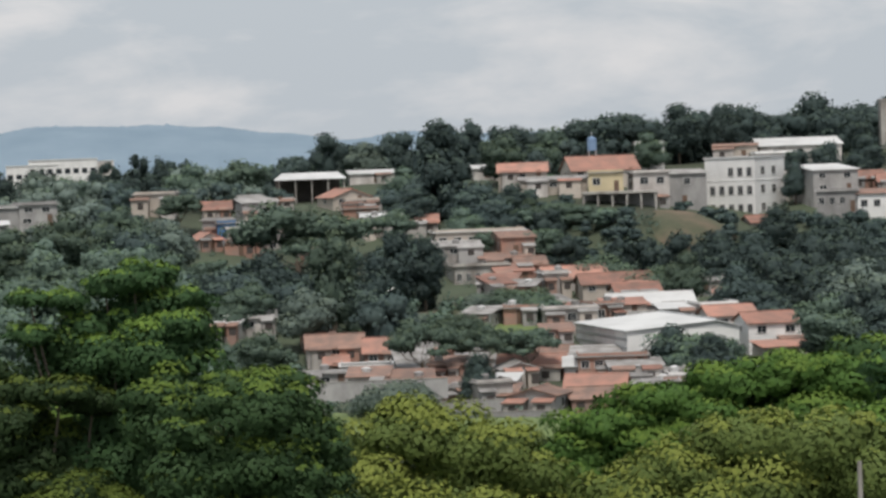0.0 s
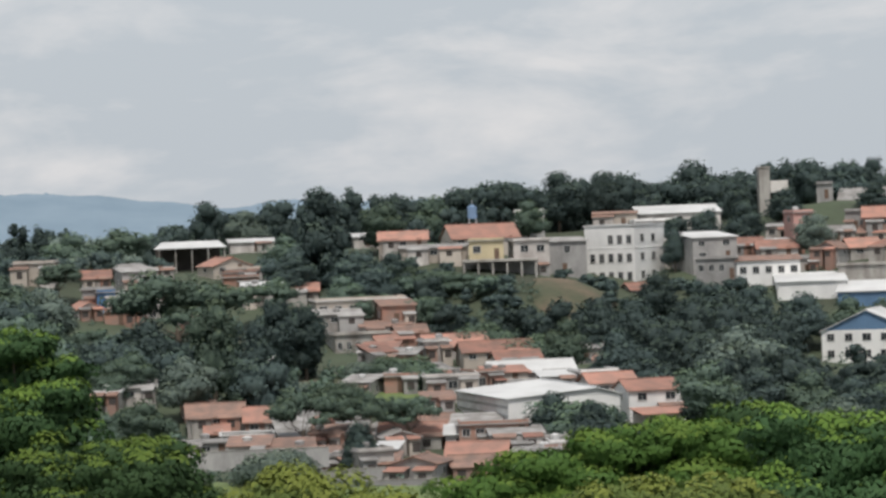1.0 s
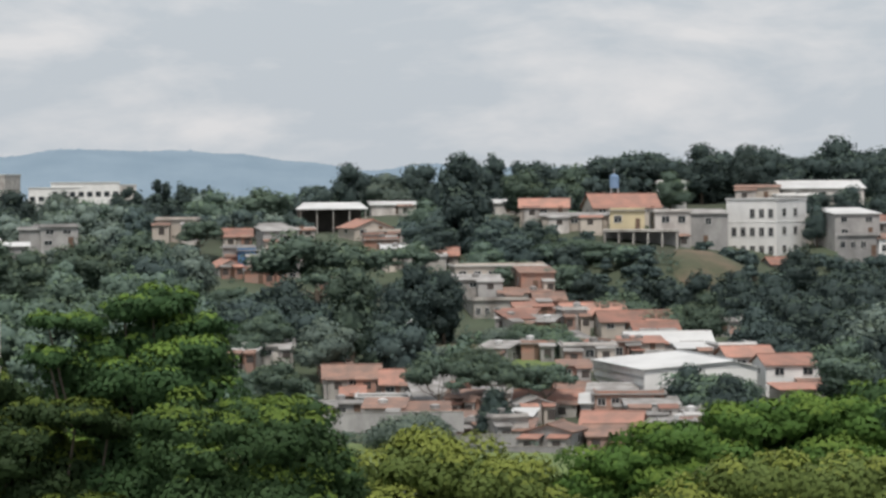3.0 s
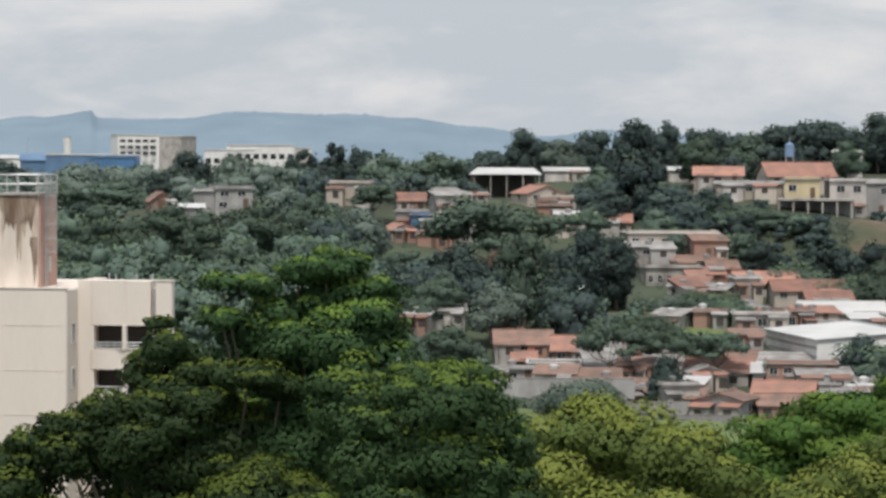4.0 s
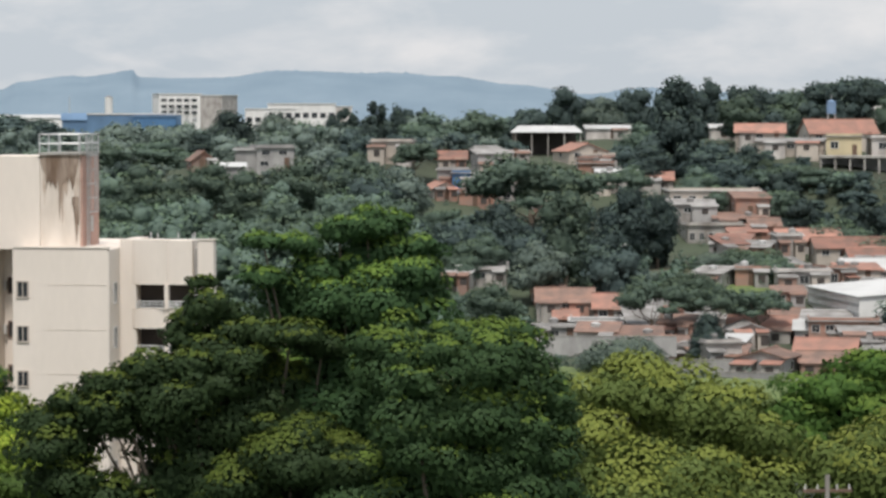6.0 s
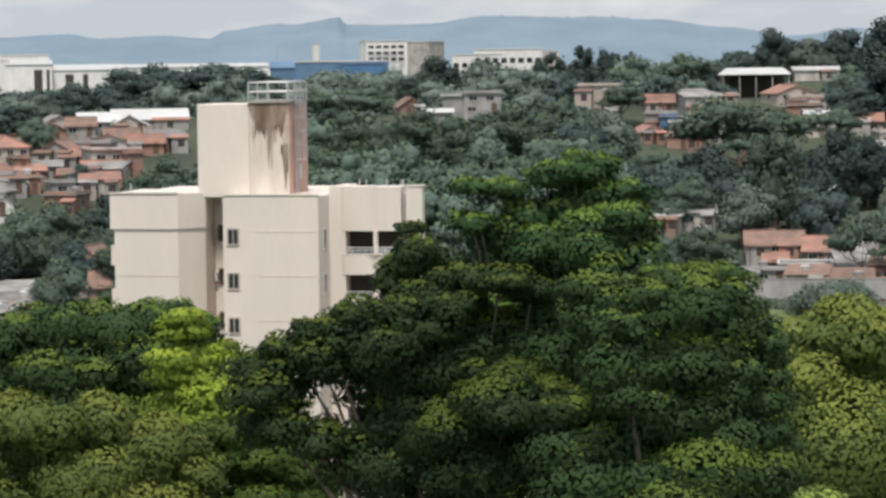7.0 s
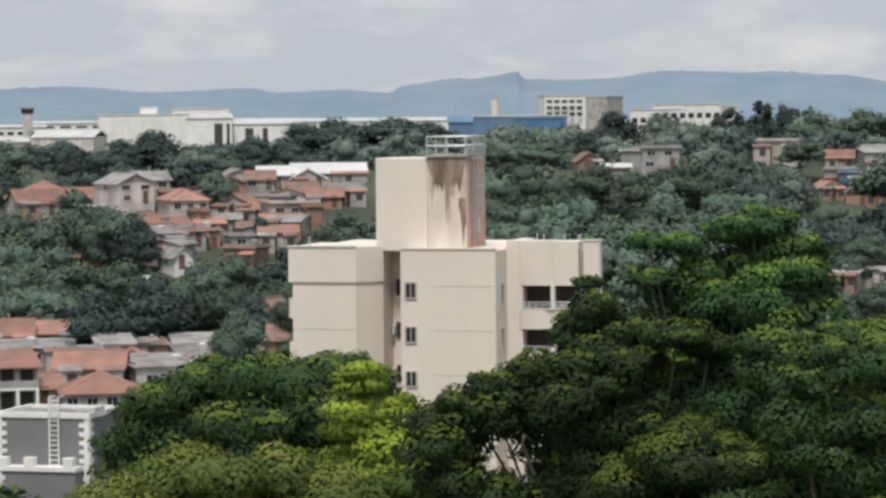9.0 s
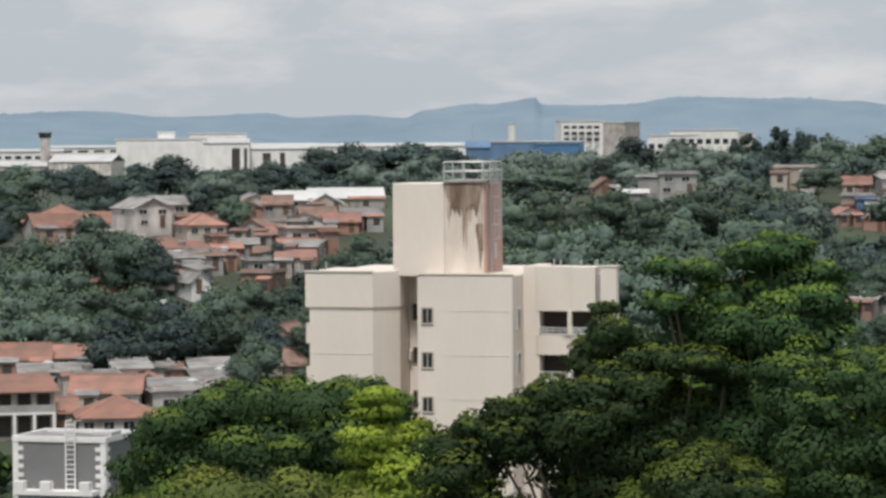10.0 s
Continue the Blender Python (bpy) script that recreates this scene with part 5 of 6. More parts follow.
# ---------------------------------------------------------------- grey building with white quoins
def quoin_building(x, y, z):
    root = thing("grey_building", x, y, z, -22 - math.degrees(math.atan2(x, y)), "slate-grey rendered building with white toothed corner quoins", "building")
    built.append((x, y, 12, z))
    w, dep, T = 8.0, 7.0, 0.0
    part("wall", boxes((-w, 0, 0, dep, -14, T - .45)), DARKGREY, root)
    part("parapet", boxes((-w - .1, .1, -.1, .3, T - .446, T), (-.2, .1, .304, dep, T - .446, T), (-w - .1, -w + .2, .304, dep, T - .446, T), (-w + .2, -.2, dep - .3, dep, T - .446, T)), WHITE_W, root, "white parapet band")
    part("roof", boxes((-w + .204, -.204, .304, dep - .304, T - .44, T - .3)), FIBRE, root, "weathered roof slab")
    for cx, sgn in ((-w, 1), (0.0, -1)):
        for i in range(20):
            L = 0.85 if i % 2 else 0.42
            z1 = T - .45 - i * .36
            a, b = (cx - .06, cx + L) if sgn > 0 else (cx - L, cx + .06)
            part("quoin", boxes((a, b, -.07, -.003, z1 - .352, z1)), WHITE_W, root)
            if sgn < 0:
                part("quoin", boxes((.003, .07, -.003, L, z1 - .352, z1)), WHITE_W, root)
    for i in range(24):
        part("dentil", boxes((-w + .12 + i * .33, -w + .3 + i * .33, -.14, -.104, T - .42, T - .2)), WHITE_W, root)
    # stepped lower bay with its own white coping
    part("lower_bay", boxes((-7.2, -.6, -1.6, -.004, -14, T - 4.6)), DARKGREY, root)
    part("bay_coping", boxes((-7.35, -.45, -1.75, -.08, T - 4.596, T - 4.25)), WHITE_W, root, "white coping")
    for u in (-6.9, -4.6, -1.2):
        part("bay_block", boxes((u - .45, u + .45, -1.7, -.9, T - 4.246, T - 3.5), bevel=.04), WHITE_W, root, "white corner block")
    for i in range(10):
        L = .6 if i % 2 else .35
        part("quoin", boxes((-7.26, -7.26 + L, -1.67, -1.604, T - 5.0 - i * .36, T - 4.648 - i * .36)), WHITE_W, root)
    b2 = bmesh.new()
    for u in (-3.3, -2.5):
        tube(b2, (u, -.35, T - 4.4), (u, -.35, T + 1.3), .07, n=6)
    for i in range(14):
        tube(b2, (-3.3, -.35, T - 4.2 + i * .4), (-2.5, -.35, T - 4.2 + i * .4), .045, n=5)
    for zz in (-.3, .5, 1.3):
        tube(b2, (-3.3, -.35, T + zz), (-3.3, .9, T + zz), .05, n=5)
        tube(b2, (-2.5, -.35, T + zz), (-2.5, .9, T + zz), .05, n=5)
    part("roof_ladder", b2, WHITE_W, root, "pale metal roof ladder")
    part("roof_box", boxes((-1.6, .05, 1.2, 3.4, T + .004, T + .35), bevel=.05), SHEET, root)


quoin_building(-60.1, 247.8, 25.9)


# ---------------------------------------------------------------- factories on the plateau
def hall(name, x, y, z, w, dep, h, turn, wall, cover, label, rise=0.0, bays=0, dark_doors=()):
    root = thing(name, x, y, z, turn - math.degrees(math.atan2(x, y)), label, "factory", "plateau factories")
    a = w / 2
    part("wall", boxes((-a, a, 0, dep, -6, h)), wall, root)
    if rise:
        bm = bmesh.new()
        roof_slab(bm, [(-a - .5, -.5, h), (a + .5, -.5, h), (a + .5, dep / 2, h + rise), (-a - .5, dep / 2, h + rise)], .4)
        roof_slab(bm, [(-a - .5, dep / 2, h + rise), (a + .5, dep / 2, h + rise), (a + .5, dep + .5, h), (-a - .5, dep + .5, h)], .4)
        part("roof", bm, cover, root)
    else:
        part("roof", boxes((-a - .3, a + .3, -.3, dep + .3, h + .004, h + .7)), cover, root)
    for i in range(bays):
        u = -a + w * (i + .5) / bays
        part("bay_window", boxes((u - w / bays * .32, u + w / bays * .32, -.12, -.003, h * .35, h * .6)), GLASS, root)
    for u0, u1 in dark_doors:
        # The open door is a dark sheet with the hall's inner shade painted in.
        part("hangar_door", boxes((u0, u1, -.2, -.003, 0, h * .8)), SHADE_IN, root, "open hangar door painted dark with inner shade")
    return root


hall("hangar", -337.2, 1512.9, 34.8, 44.5, 60, 14.4, 0, WHITE_W, SHEET, "large white aircraft hangar block")
hall("hangar", -304.2, 1509.7, 33.9, 22.1, 60, 13.8, 0, WHITE_W, SHEET, "white hangar with tall dark doors", 2.0, 0, ((2.5, 6.5), (8.5, 10)))
hall("hangar", -279.0, 1524.7, 33.6, 33.3, 60, 11.1, 0, WHITE_W, SHEET, "white hangar with a dark door", 2.5, 0, ((-10, -6), (-1.5, 1)))
hall("hangar", -324.1, 1587.2, 39.7, 29.0, 30, 12.2, 0, WHITE_W, SHEET, "white upper hangar block")
hall("rooftop_plant", -345.7, 1562.2, 45.2, 8.6, 10, 7.5, 0, WHITE_W, SHEET, "white rooftop plant block")
hall("factory_hall", -232.8, 1633.5, 40.0, 97.6, 50, 5.3, 0, WHITE_W, SHEET, "long low white factory hall", 1.5)
hall("factory_hall", -415.4, 1545.1, 37.7, 40.2, 40, 6.3, 0, WHITE_W, SHEET, "low white factory hall", 1.0, 8)
hall("factory_hall", -359.0, 1435.8, 34.2, 29.2, 40, 5.3, -10, OFFWHITE, SHEET, "low hall with broad pale roof", 3.0)
hall("factory_hall", -389.3, 1427.9, 33.4, 31.8, 40, 4.2, 0, OFFWHITE, SHEET, "low hall with pale roof", 2.0)
hall("factory_hall", -418.4, 1699.3, 40.9, 53.3, 40, 4.4, 0, WHITE_W, SHEET, "distant white factory hall", 1.0, 6)
hall("factory_hall", -140.3, 1393.0, 35.2, 41.4, 40, 12.0, 0, BLUE_METAL, SHEET, "blue metal factory hall with pale roof edge", 0.0)
hall("factory_hall", -131.2, 1389.8, 35.1, 19.0, 4, 11.0, 0, BLUE_W, BLUE_METAL, "dark blue front of the factory hall", 0.0)
hall("factory_hall", -171.6, 1439.8, 41.3, 13.0, 20, 3.6, 0, BLUE_METAL, BLUE_METAL, "blue hall with a low gabled roof", 3.0)
hall("office_block", -141.7, 1643.9, 44.8, 22.5, 20, 12.4, 10, WHITE_W, SHEET, "white multi-storey factory office with bands of windows", 0.0)
hall("office_block", -127.0, 1645.1, 44.7, 15.4, 20, 11.8, -24, OFFWHITE, SHEET, "grey-white wing of the factory office", 0.0)
hall("factory_hall", -97.6, 1697.2, 39.1, 27.4, 30, 10.4, 0, WHITE_W, SHEET, "white factory block with small windows", 0.0, 6)
hall("factory_hall", -81.0, 1698.1, 41.2, 36.6, 30, 11.0, 0, WHITE_W, SHEET, "white factory block with window band", 0.0, 8)
hall("factory_hall", -62.1, 1718.9, 40.9, 15.4, 20, 9.9, 10, OFFWHITE, SHEET, "pale factory block beside the white hall", 0.0)
band = thing("window_band", -141.6, 1641.9, 44.8, 7.5 + 10, "dark window bands on the white office block", "window")
for k in range(3):
    for i in range(5):
        part("window", boxes((-10 + i * 4, -7.2 + i * 4, -.6, -.3, 2.4 + k * 3.2, 3.9 + k * 3.2)), GLASS, band)
silo = thing("silo", -173.1, 1590.6, 44.6, 0, "tall white cylindrical silo", "silo")
part("shell", tube(bmesh.new(), (0, 0, -5), (0, 0, 11), 2.0, n=16), WHITE_W, silo)
part("cap", tube(bmesh.new(), (0, 0, 11.004), (0, 0, 11.8), 2.1, 1.0, 16), FIBRE, silo)
mast = thing("mast", -192.7, 1588.4, 44.1, 0, "thin dark radio mast", "mast")
part("pole", tube(bmesh.new(), (0, 0, -4), (0, 0, 12), .35, .12, 6), METAL, mast)
ctl = thing("control_tower", -379.5, 1451.2, 32.5, 0, "pale airfield control tower with dark cab", "control tower")
part("shaft", tube(bmesh.new(), (0, 0, -6), (0, 0, 18), 2.4, 2.4, 10), OFFWHITE, ctl)
part("cab", tube(bmesh.new(), (0, 0, 18.004), (0, 0, 20.4), 2.7, 3.3, 10), GLASS, ctl)
part("cab_roof", tube(bmesh.new(), (0, 0, 20.404), (0, 0, 21.0), 3.5, 3.3, 10), FIBRE, ctl)


# ---------------------------------------------------------------- poles and lamps
def pole(x, y, z, h, label, arm=True):
    root = thing("utility_pole", x, y, z, 10 - math.degrees(math.atan2(x, y)), label, "pole", "utility poles")
    part("shaft", tube(bmesh.new(), (0, 0, -2), (0, 0, h), .16, .1, 8), CONCRETE, root)
    if arm:
        part("crossarm", boxes((-1.0, 1.0, -.06, .06, h - .7, h - .58)), WOOD, root)
        for u in (-.9, -.4, .4, .9):
            part("insulator", tube(bmesh.new(), (u, 0, h - .576), (u, 0, h - .38), .05, .03, 6), FRAME, root)


pole(15.2, 127.1, 35.2 - 10, 10, "pale concrete utility pole with wooden crossarm")
pole(26.9, 132.3, 36.2 - 10, 10, "slender pale concrete pole among the trees", False)
pole(90.7, 445.9, 24.2 - 9, 9, "pale concrete pole beside the trees", False)
pole(99.5, 444.0, 22.3 - 9, 9, "pale concrete pole beside the trees", False)


def street_lamp(x, y, z, h):
    root = thing("street_lamp", x, y, z, 0, "slender street lamp with a pale head", "street lamp")
    part("shaft", tube(bmesh.new(), (0, 0, -1), (0, 0, h), .1, .07, 8), METAL, root)
    part("arm", tube(bmesh.new(), (0, 0, h), (.8, 0, h + .3), .05, .04, 6), METAL, root)
    part("lamp_head", boxes((.6, 1.2, -.16, .16, h + .3, h + .5), bevel=.05), FRAME, root)


street_lamp(25.0, 469.3, 29.4 - 8, 8)
street_lamp(-90.7, 332.9, 23.4 - 7, 7)
street_lamp(66.0, 424.9, 20.9 - 7, 7)

# ---------------------------------------------------------------- patches of land
CLEARINGS = [(84.0, 558.0, 8), (82.0, 570.0, 7), (17.3, 371.6, 30), (40.0, 375.0, 16)]
land_patch("field", 20.0, 376.0, 40, 16, 0, LAWN, "mown bright green field in the valley", 0.9)
land_patch("field_strip", 39.3, 480.4, 22, 6, 0, LAWN, "narrow green terrace")
land_patch("earth_bank", 85.0, 564.1, 7, 11, 0, EARTH, "eroded bare earth bank with scrub")
land_patch("earth_bank", 42.1, 503.2, 18, 6, 10, EARTH, "bare earth cutting below the houses")
land_patch("earth_bank", -95.9, 400.7, 12, 9, 0, LAWN, "pale grass on the steep bank")

# ---------------------------------------------------------------- near trees
near_tree(-2.6, 100.0, [
    (-0.1, -0.0, 46.5, 1.0, 0.5), (-1.0, 0.3, 46.3, 0.7, 0.4), (0.8, 0.3, 46.6, 0.6, 0.3), (-3.4, -0.1, 46.0, 0.8, 0.2), (-2.3, 0.3, 45.9, 0.9, 0.3), (1.6, 1.0, 45.8, 0.8, 0.3),
    (0.8, 1.0, 45.8, 0.8, 0.5), (-3.4, -0.1, 44.9, 0.8, 0.3), (-2.6, 1.0, 44.2, 1.1, 0.8), (-1.6, 0.8, 45.0, 1.0, 0.6), (-0.1, 1.0, 45.2, 1.4, 0.8), (1.4, -0.8, 45.0, 1.0, 0.5),
    (0.8, -0.4, 44.1, 1.5, 1.0), (-0.8, -0.8, 44.2, 0.9, 0.7), (2.2, 0.3, 44.3, 0.4, 0.6)] + [
    (-0.5, 1.2, 42.3, 2.4, 1.5), (-0.1, 1.0, 40.5, 2.4, 2.0), (-1.5, 1.2, 41.2, 2.2, 1.7), (-3.2, 1.4, 42.3, 1.6, 0.9), (-1.2, 1.6, 43.8, 1.5, 1.1), (0.1, 1.0, 38.7, 2.5, 2.0)], 5, LEAF_NEAR,
    "tall deep green broadleaf tree with layered crown", 0.4)
near_tree(-6.7, 97.8, [
    (-1.1, 0.3, 44.8, 0.5, 0.2), (-0.8, 0.3, 44.0, 1.0, 0.5), (-1.6, 0.5, 43.2, 0.7, 0.6), (-0.2, 0.6, 43.3, 0.9, 0.6), (0.6, -0.2, 43.3, 0.7, 0.4), (1.7, -0.5, 43.2, 1.1, 0.4),
    (2.7, 0.2, 42.8, 0.8, 0.4), (0.3, -0.6, 42.5, 1.0, 0.4), (-1.4, -0.2, 42.3, 1.1, 0.4), (-2.7, -0.2, 42.2, 1.0, 0.4), (-3.8, -0.1, 41.7, 0.9, 0.4), (-4.9, 0.1, 41.1, 0.9, 0.4),
    (-5.9, 0.3, 40.5, 1.0, 0.4), (-0.7, 1.0, 42.5, 1.4, 0.8), (0.6, 1.0, 41.4, 1.7, 1.0)] + [
    (-0.5, -0.6, 41.7, 1.3, 0.6), (-2.2, -0.0, 41.2, 1.6, 0.8), (-3.9, 0.3, 40.6, 1.5, 0.8), (0.2, 1.2, 40.6, 1.8, 1.1), (1.8, 1.5, 40.8, 1.9, 1.4), (-1.4, 1.2, 39.8, 1.8, 1.1),
    (1.9, -1.0, 40.3, 1.3, 0.5), (1.9, -1.6, 39.3, 2.0, 0.9), (3.3, -1.4, 39.4, 1.1, 0.7), (0.4, -0.8, 38.6, 1.5, 0.9), (-1.9, 0.4, 38.5, 1.2, 0.9), (-5.6, 0.2, 39.7, 1.3, 0.5),
    (1.1, -0.0, 37.3, 2.7, 1.3), (-1.9, 0.6, 37.2, 1.9, 1.1), (-5.4, 0.3, 38.7, 1.2, 0.6), (-3.8, 0.5, 38.1, 1.1, 0.6)], 6, LEAF_NEAR,
    "broad deep green tree with bright leaf tips", 0.45)
near_tree(0.8, 96.0, [
    (-0.8, 0.4, 43.5, 0.8, 0.2), (-0.0, -0.2, 43.3, 1.0, 0.4), (1.2, 0.3, 43.4, 0.8, 0.3), (-1.0, -0.9, 42.8, 1.0, 0.5), (0.4, -1.0, 42.6, 1.4, 0.9), (1.5, -0.0, 42.3, 0.8, 1.0),
    (2.2, 0.2, 41.4, 0.6, 1.0), (2.6, 0.4, 40.5, 0.5, 0.8), (-2.0, -1.7, 42.0, 0.9, 0.5), (-1.9, -1.2, 40.8, 1.3, 1.2), (-0.3, -0.4, 41.0, 1.6, 1.2), (1.2, -0.2, 40.4, 1.4, 1.3)] + [
    (-1.1, -0.0, 39.7, 1.8, 1.3), (0.4, 0.2, 39.0, 2.1, 1.1), (2.1, 0.5, 39.4, 0.9, 1.3), (-3.2, 0.9, 38.4, 1.9, 1.3), (-2.3, 0.6, 37.1, 2.7, 1.6), (0.3, 0.4, 37.3, 2.4, 1.3),
    (2.2, 0.6, 37.5, 1.3, 1.3), (-0.6, 0.8, 36.0, 3.0, 1.3), (-2.6, 1.2, 42.6, 1.2, 1.2)], 7, LEAF_NEAR,
    "dense deep green broadleaf tree with bright upper leaves", 0.45)
near_tree(9.2, 139.7, [
    (-3.8, 0.0, 36.7, 1.5, 1.4), (-1.1, 0.0, 37.6, 2.1, 1.2), (0.9, 0.0, 36.8, 2.1, 1.6), (2.9, 0.0, 36.6, 2.1, 1.4),
    (4.3, 0.0, 35.4, 1.8, 1.4), (-2.3, 0.0, 34.9, 2.6, 1.8), (1.3, 0.0, 34.2, 3.0, 2.0), (-1.5, 0.0, 32.4, 3.8, 2.3),
    (3.5, 0.0, 32.7, 3.0, 2.0), (0.8, 0.0, 30.7, 4.5, 2.0)], 8, LEAF_OLIVE,
    "rounded olive-green tree with dense small leaves", 0.4, flat=0.85)
near_tree(26.8, 172.9, [
    (-7.8, 0.0, 33.2, 2.2, 1.1), (-5.2, 0.0, 34.7, 2.8, 1.1), (-2.0, 0.0, 35.9, 3.1, 1.1), (1.1, 0.0, 36.9, 2.8, 0.9),
    (4.2, 0.0, 37.2, 2.8, 1.1), (6.8, 0.0, 37.2, 2.7, 1.2), (8.8, 0.0, 36.4, 1.9, 1.1), (-3.1, 0.0, 33.2, 3.8, 1.6),
    (-6.3, 0.0, 31.7, 2.8, 1.4), (0.6, 0.0, 34.5, 3.8, 1.4), (5.0, 0.0, 34.9, 3.8, 1.6), (8.4, 0.0, 34.3, 2.8, 1.6),
    (0.0, 2.0, 31.7, 6.3, 2.2), (6.2, 2.0, 31.8, 5.0, 2.2)], 9, LEAF_BRIGHT,
    "wide flat-layered bright green tree", 0.45, flat=0.5)
near_tree(23.9, 138.0, [
    (-1.2, 0.0, 36.9, 2.3, 1.1), (-4.0, 0.0, 35.5, 2.4, 1.1), (1.2, 0.0, 36.3, 2.8, 1.4), (3.7, 0.0, 36.9, 2.0, 1.3),
    (-6.3, 0.0, 34.7, 2.3, 0.9), (-0.2, 0.0, 34.4, 3.8, 1.5), (4.7, 0.0, 35.1, 2.3, 1.8), (-3.7, 0.0, 33.8, 3.8, 1.3)], 10, LEAF_OLIVE,
    "rounded olive-green tree with dense small leaves", 0.4, flat=0.85)
near_tree(35.0, 145.9, [
    (-3.2, 0.0, 39.3, 1.9, 1.1), (-1.6, 0.0, 38.2, 2.4, 1.3), (0.0, 0.0, 38.1, 2.4, 1.5), (2.1, 0.0, 38.1, 2.4, 1.6),
    (-2.1, 0.0, 36.3, 3.2, 1.6), (1.6, 0.0, 35.9, 3.5, 1.6), (-5.3, 0.0, 35.9, 3.0, 1.3), (4.2, 0.0, 38.0, 2.4, 1.6)], 11, LEAF_NEAR,
    "deep green broadleaf tree on the near slope", 0.4)
near_tree(37.8, 181.1, [
    (-0.3, 0.0, 37.5, 2.0, 1.1), (1.3, 0.0, 37.1, 2.0, 1.1), (3.6, 0.0, 36.6, 2.0, 1.0), (0.7, 0.0, 35.5, 4.0, 1.7)], 12, LEAF_NEAR,
    "dark green tree rising among olive trees", 0.3)
near_tree(-28.5, 149.3, [
    (-4.3, 0.0, 35.9, 1.8, 1.4), (-2.3, 0.0, 37.2, 1.9, 1.0), (0.1, 0.0, 37.4, 1.9, 1.0), (2.7, 0.0, 37.4, 2.2, 1.0),
    (4.9, 0.0, 37.7, 1.6, 0.9), (6.3, 0.0, 37.0, 1.1, 0.9), (-5.5, 0.0, 34.0, 1.6, 1.5), (-1.1, 0.0, 35.0, 3.0, 1.9),
    (2.7, 0.0, 35.4, 2.9, 1.6), (5.3, 0.0, 35.2, 2.2, 1.5), (-3.0, 0.0, 32.7, 3.5, 1.6), (2.2, 0.0, 32.9, 3.5, 1.6), (-5.4, 0.0, 31.4, 3.0, 1.6)], 13, LEAF_NEAR,
    "broad dark green tree with a rounded crown", 0.4)
near_tree(-21.4, 113.0, [
    (-4.5, 0.0, 35.5, 1.9, 1.2), (-1.6, 0.0, 36.9, 2.0, 1.0), (0.9, 0.0, 36.9, 1.5, 0.9), (3.1, 0.0, 36.0, 1.8, 1.0),
    (0.4, 0.0, 35.0, 2.5, 1.2), (4.4, 0.0, 34.9, 1.1, 0.8), (-3.3, 0.0, 34.0, 2.7, 1.2), (2.5, 0.0, 33.7, 2.9, 1.2), (-6.5, 0.0, 34.1, 2.1, 1.2)], 14, LEAF_OLIVE,
    "yellowish olive-green tree with dense rounded crown", 0.4, flat=0.85)
near_tree(-15.4, 121.0, [
    (-1.3, 0.0, 35.6, 2.0, 0.6), (0.4, 0.0, 34.5, 2.1, 1.0), (-1.8, 0.0, 34.4, 1.3, 0.8), (1.5, 0.0, 33.0, 1.9, 1.0),
    (-0.4, 0.0, 32.8, 2.2, 1.0)], 15, LEAF_BRIGHT,
    "small vivid green tree between darker crowns", 0.3, flat=0.5)
near_tree(-20.7, 156.6, [
    (-1.4, 0.0, 35.7, 1.0, 0.4), (0.0, 0.0, 34.3, 1.7, 0.6), (1.8, 0.0, 35.0, 1.3, 0.5), (-2.6, 0.0, 34.9, 1.0, 0.6),
    (0.9, 0.0, 32.8, 2.5, 0.6), (-0.9, 0.0, 32.6, 2.0, 0.8)], 16, LEAF_YELLOW,
    "light tree with yellow-green leaves in thin layers", 0.25, flat=0.5, core=0.5, cover=0.6)
near_tree(3.3, 118.0, [(0.0, 0.0, 33.0, 2.5, 0.7), (-1.7, 0.0, 32.6, 1.9, 0.7), (1.7, 0.0, 32.8, 1.9, 0.8)], 17, LEAF_OLIVE,
    "brownish olive shrub with a low crown", 0.25, flat=0.85)
near_tree(-19.3, 133.6, [(-1.0, 0.0, 37.1, 1.7, 0.9), (1.0, 0.0, 36.4, 1.7, 0.9), (-1.0, 0.0, 38.8, 1.2, 0.8), (0.0, 0.0, 34.7, 3.1, 1.5)], 18, LEAF_YELLOW,
    "yellow-green tree top below the tower", 0.3, flat=0.5)

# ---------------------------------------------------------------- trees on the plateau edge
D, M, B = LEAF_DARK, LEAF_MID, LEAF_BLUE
tree('tall', 42.0, 593.5, 54.7, 14.9, D)
tree('round', 47.5, 570.0, 44.7, 14.4, D)
tree('round', 36.7, 584.8, 43.7, 11.6, D)
tree('round', 54.4, 577.4, 43.9, 9.4, D)
tree('spiky', -15.8, 650.8, 51.8, 12.8, D)
tree('spiky', -10.1, 704.9, 51.7, 11.4, D)
tree('spiky', -24.4, 699.6, 50.4, 11.3, D)
tree('round', -4.6, 642.0, 49.5, 13.8, M)
tree('round', 5.2, 651.0, 50.0, 15.2, M)
tree('round', -39.7, 703.9, 49.5, 11.4, B)
tree('round', -44.6, 630.4, 50.2, 14.7, D)
tree('round', -47.5, 602.1, 45.8, 9.7, D)
tree('round', -30.4, 641.3, 47.8, 11.5, M)
tree('round', -53.0, 574.6, 44.6, 13.4, M)
tree('round', 34.3, 724.2, 53.5, 14.3, B)
tree('round', 21.3, 719.7, 49.1, 16.8, M)
tree('round', 12.3, 724.9, 48.5, 13.0, M)
tree('round', 39.5, 658.8, 47.4, 10.6, M)
tree('round', 61.1, 662.2, 53.4, 13.1, M)
tree('round', 73.6, 703.2, 54.4, 13.9, D)
tree('umbrella', 80.1, 644.0, 57.6, 15.1, D)
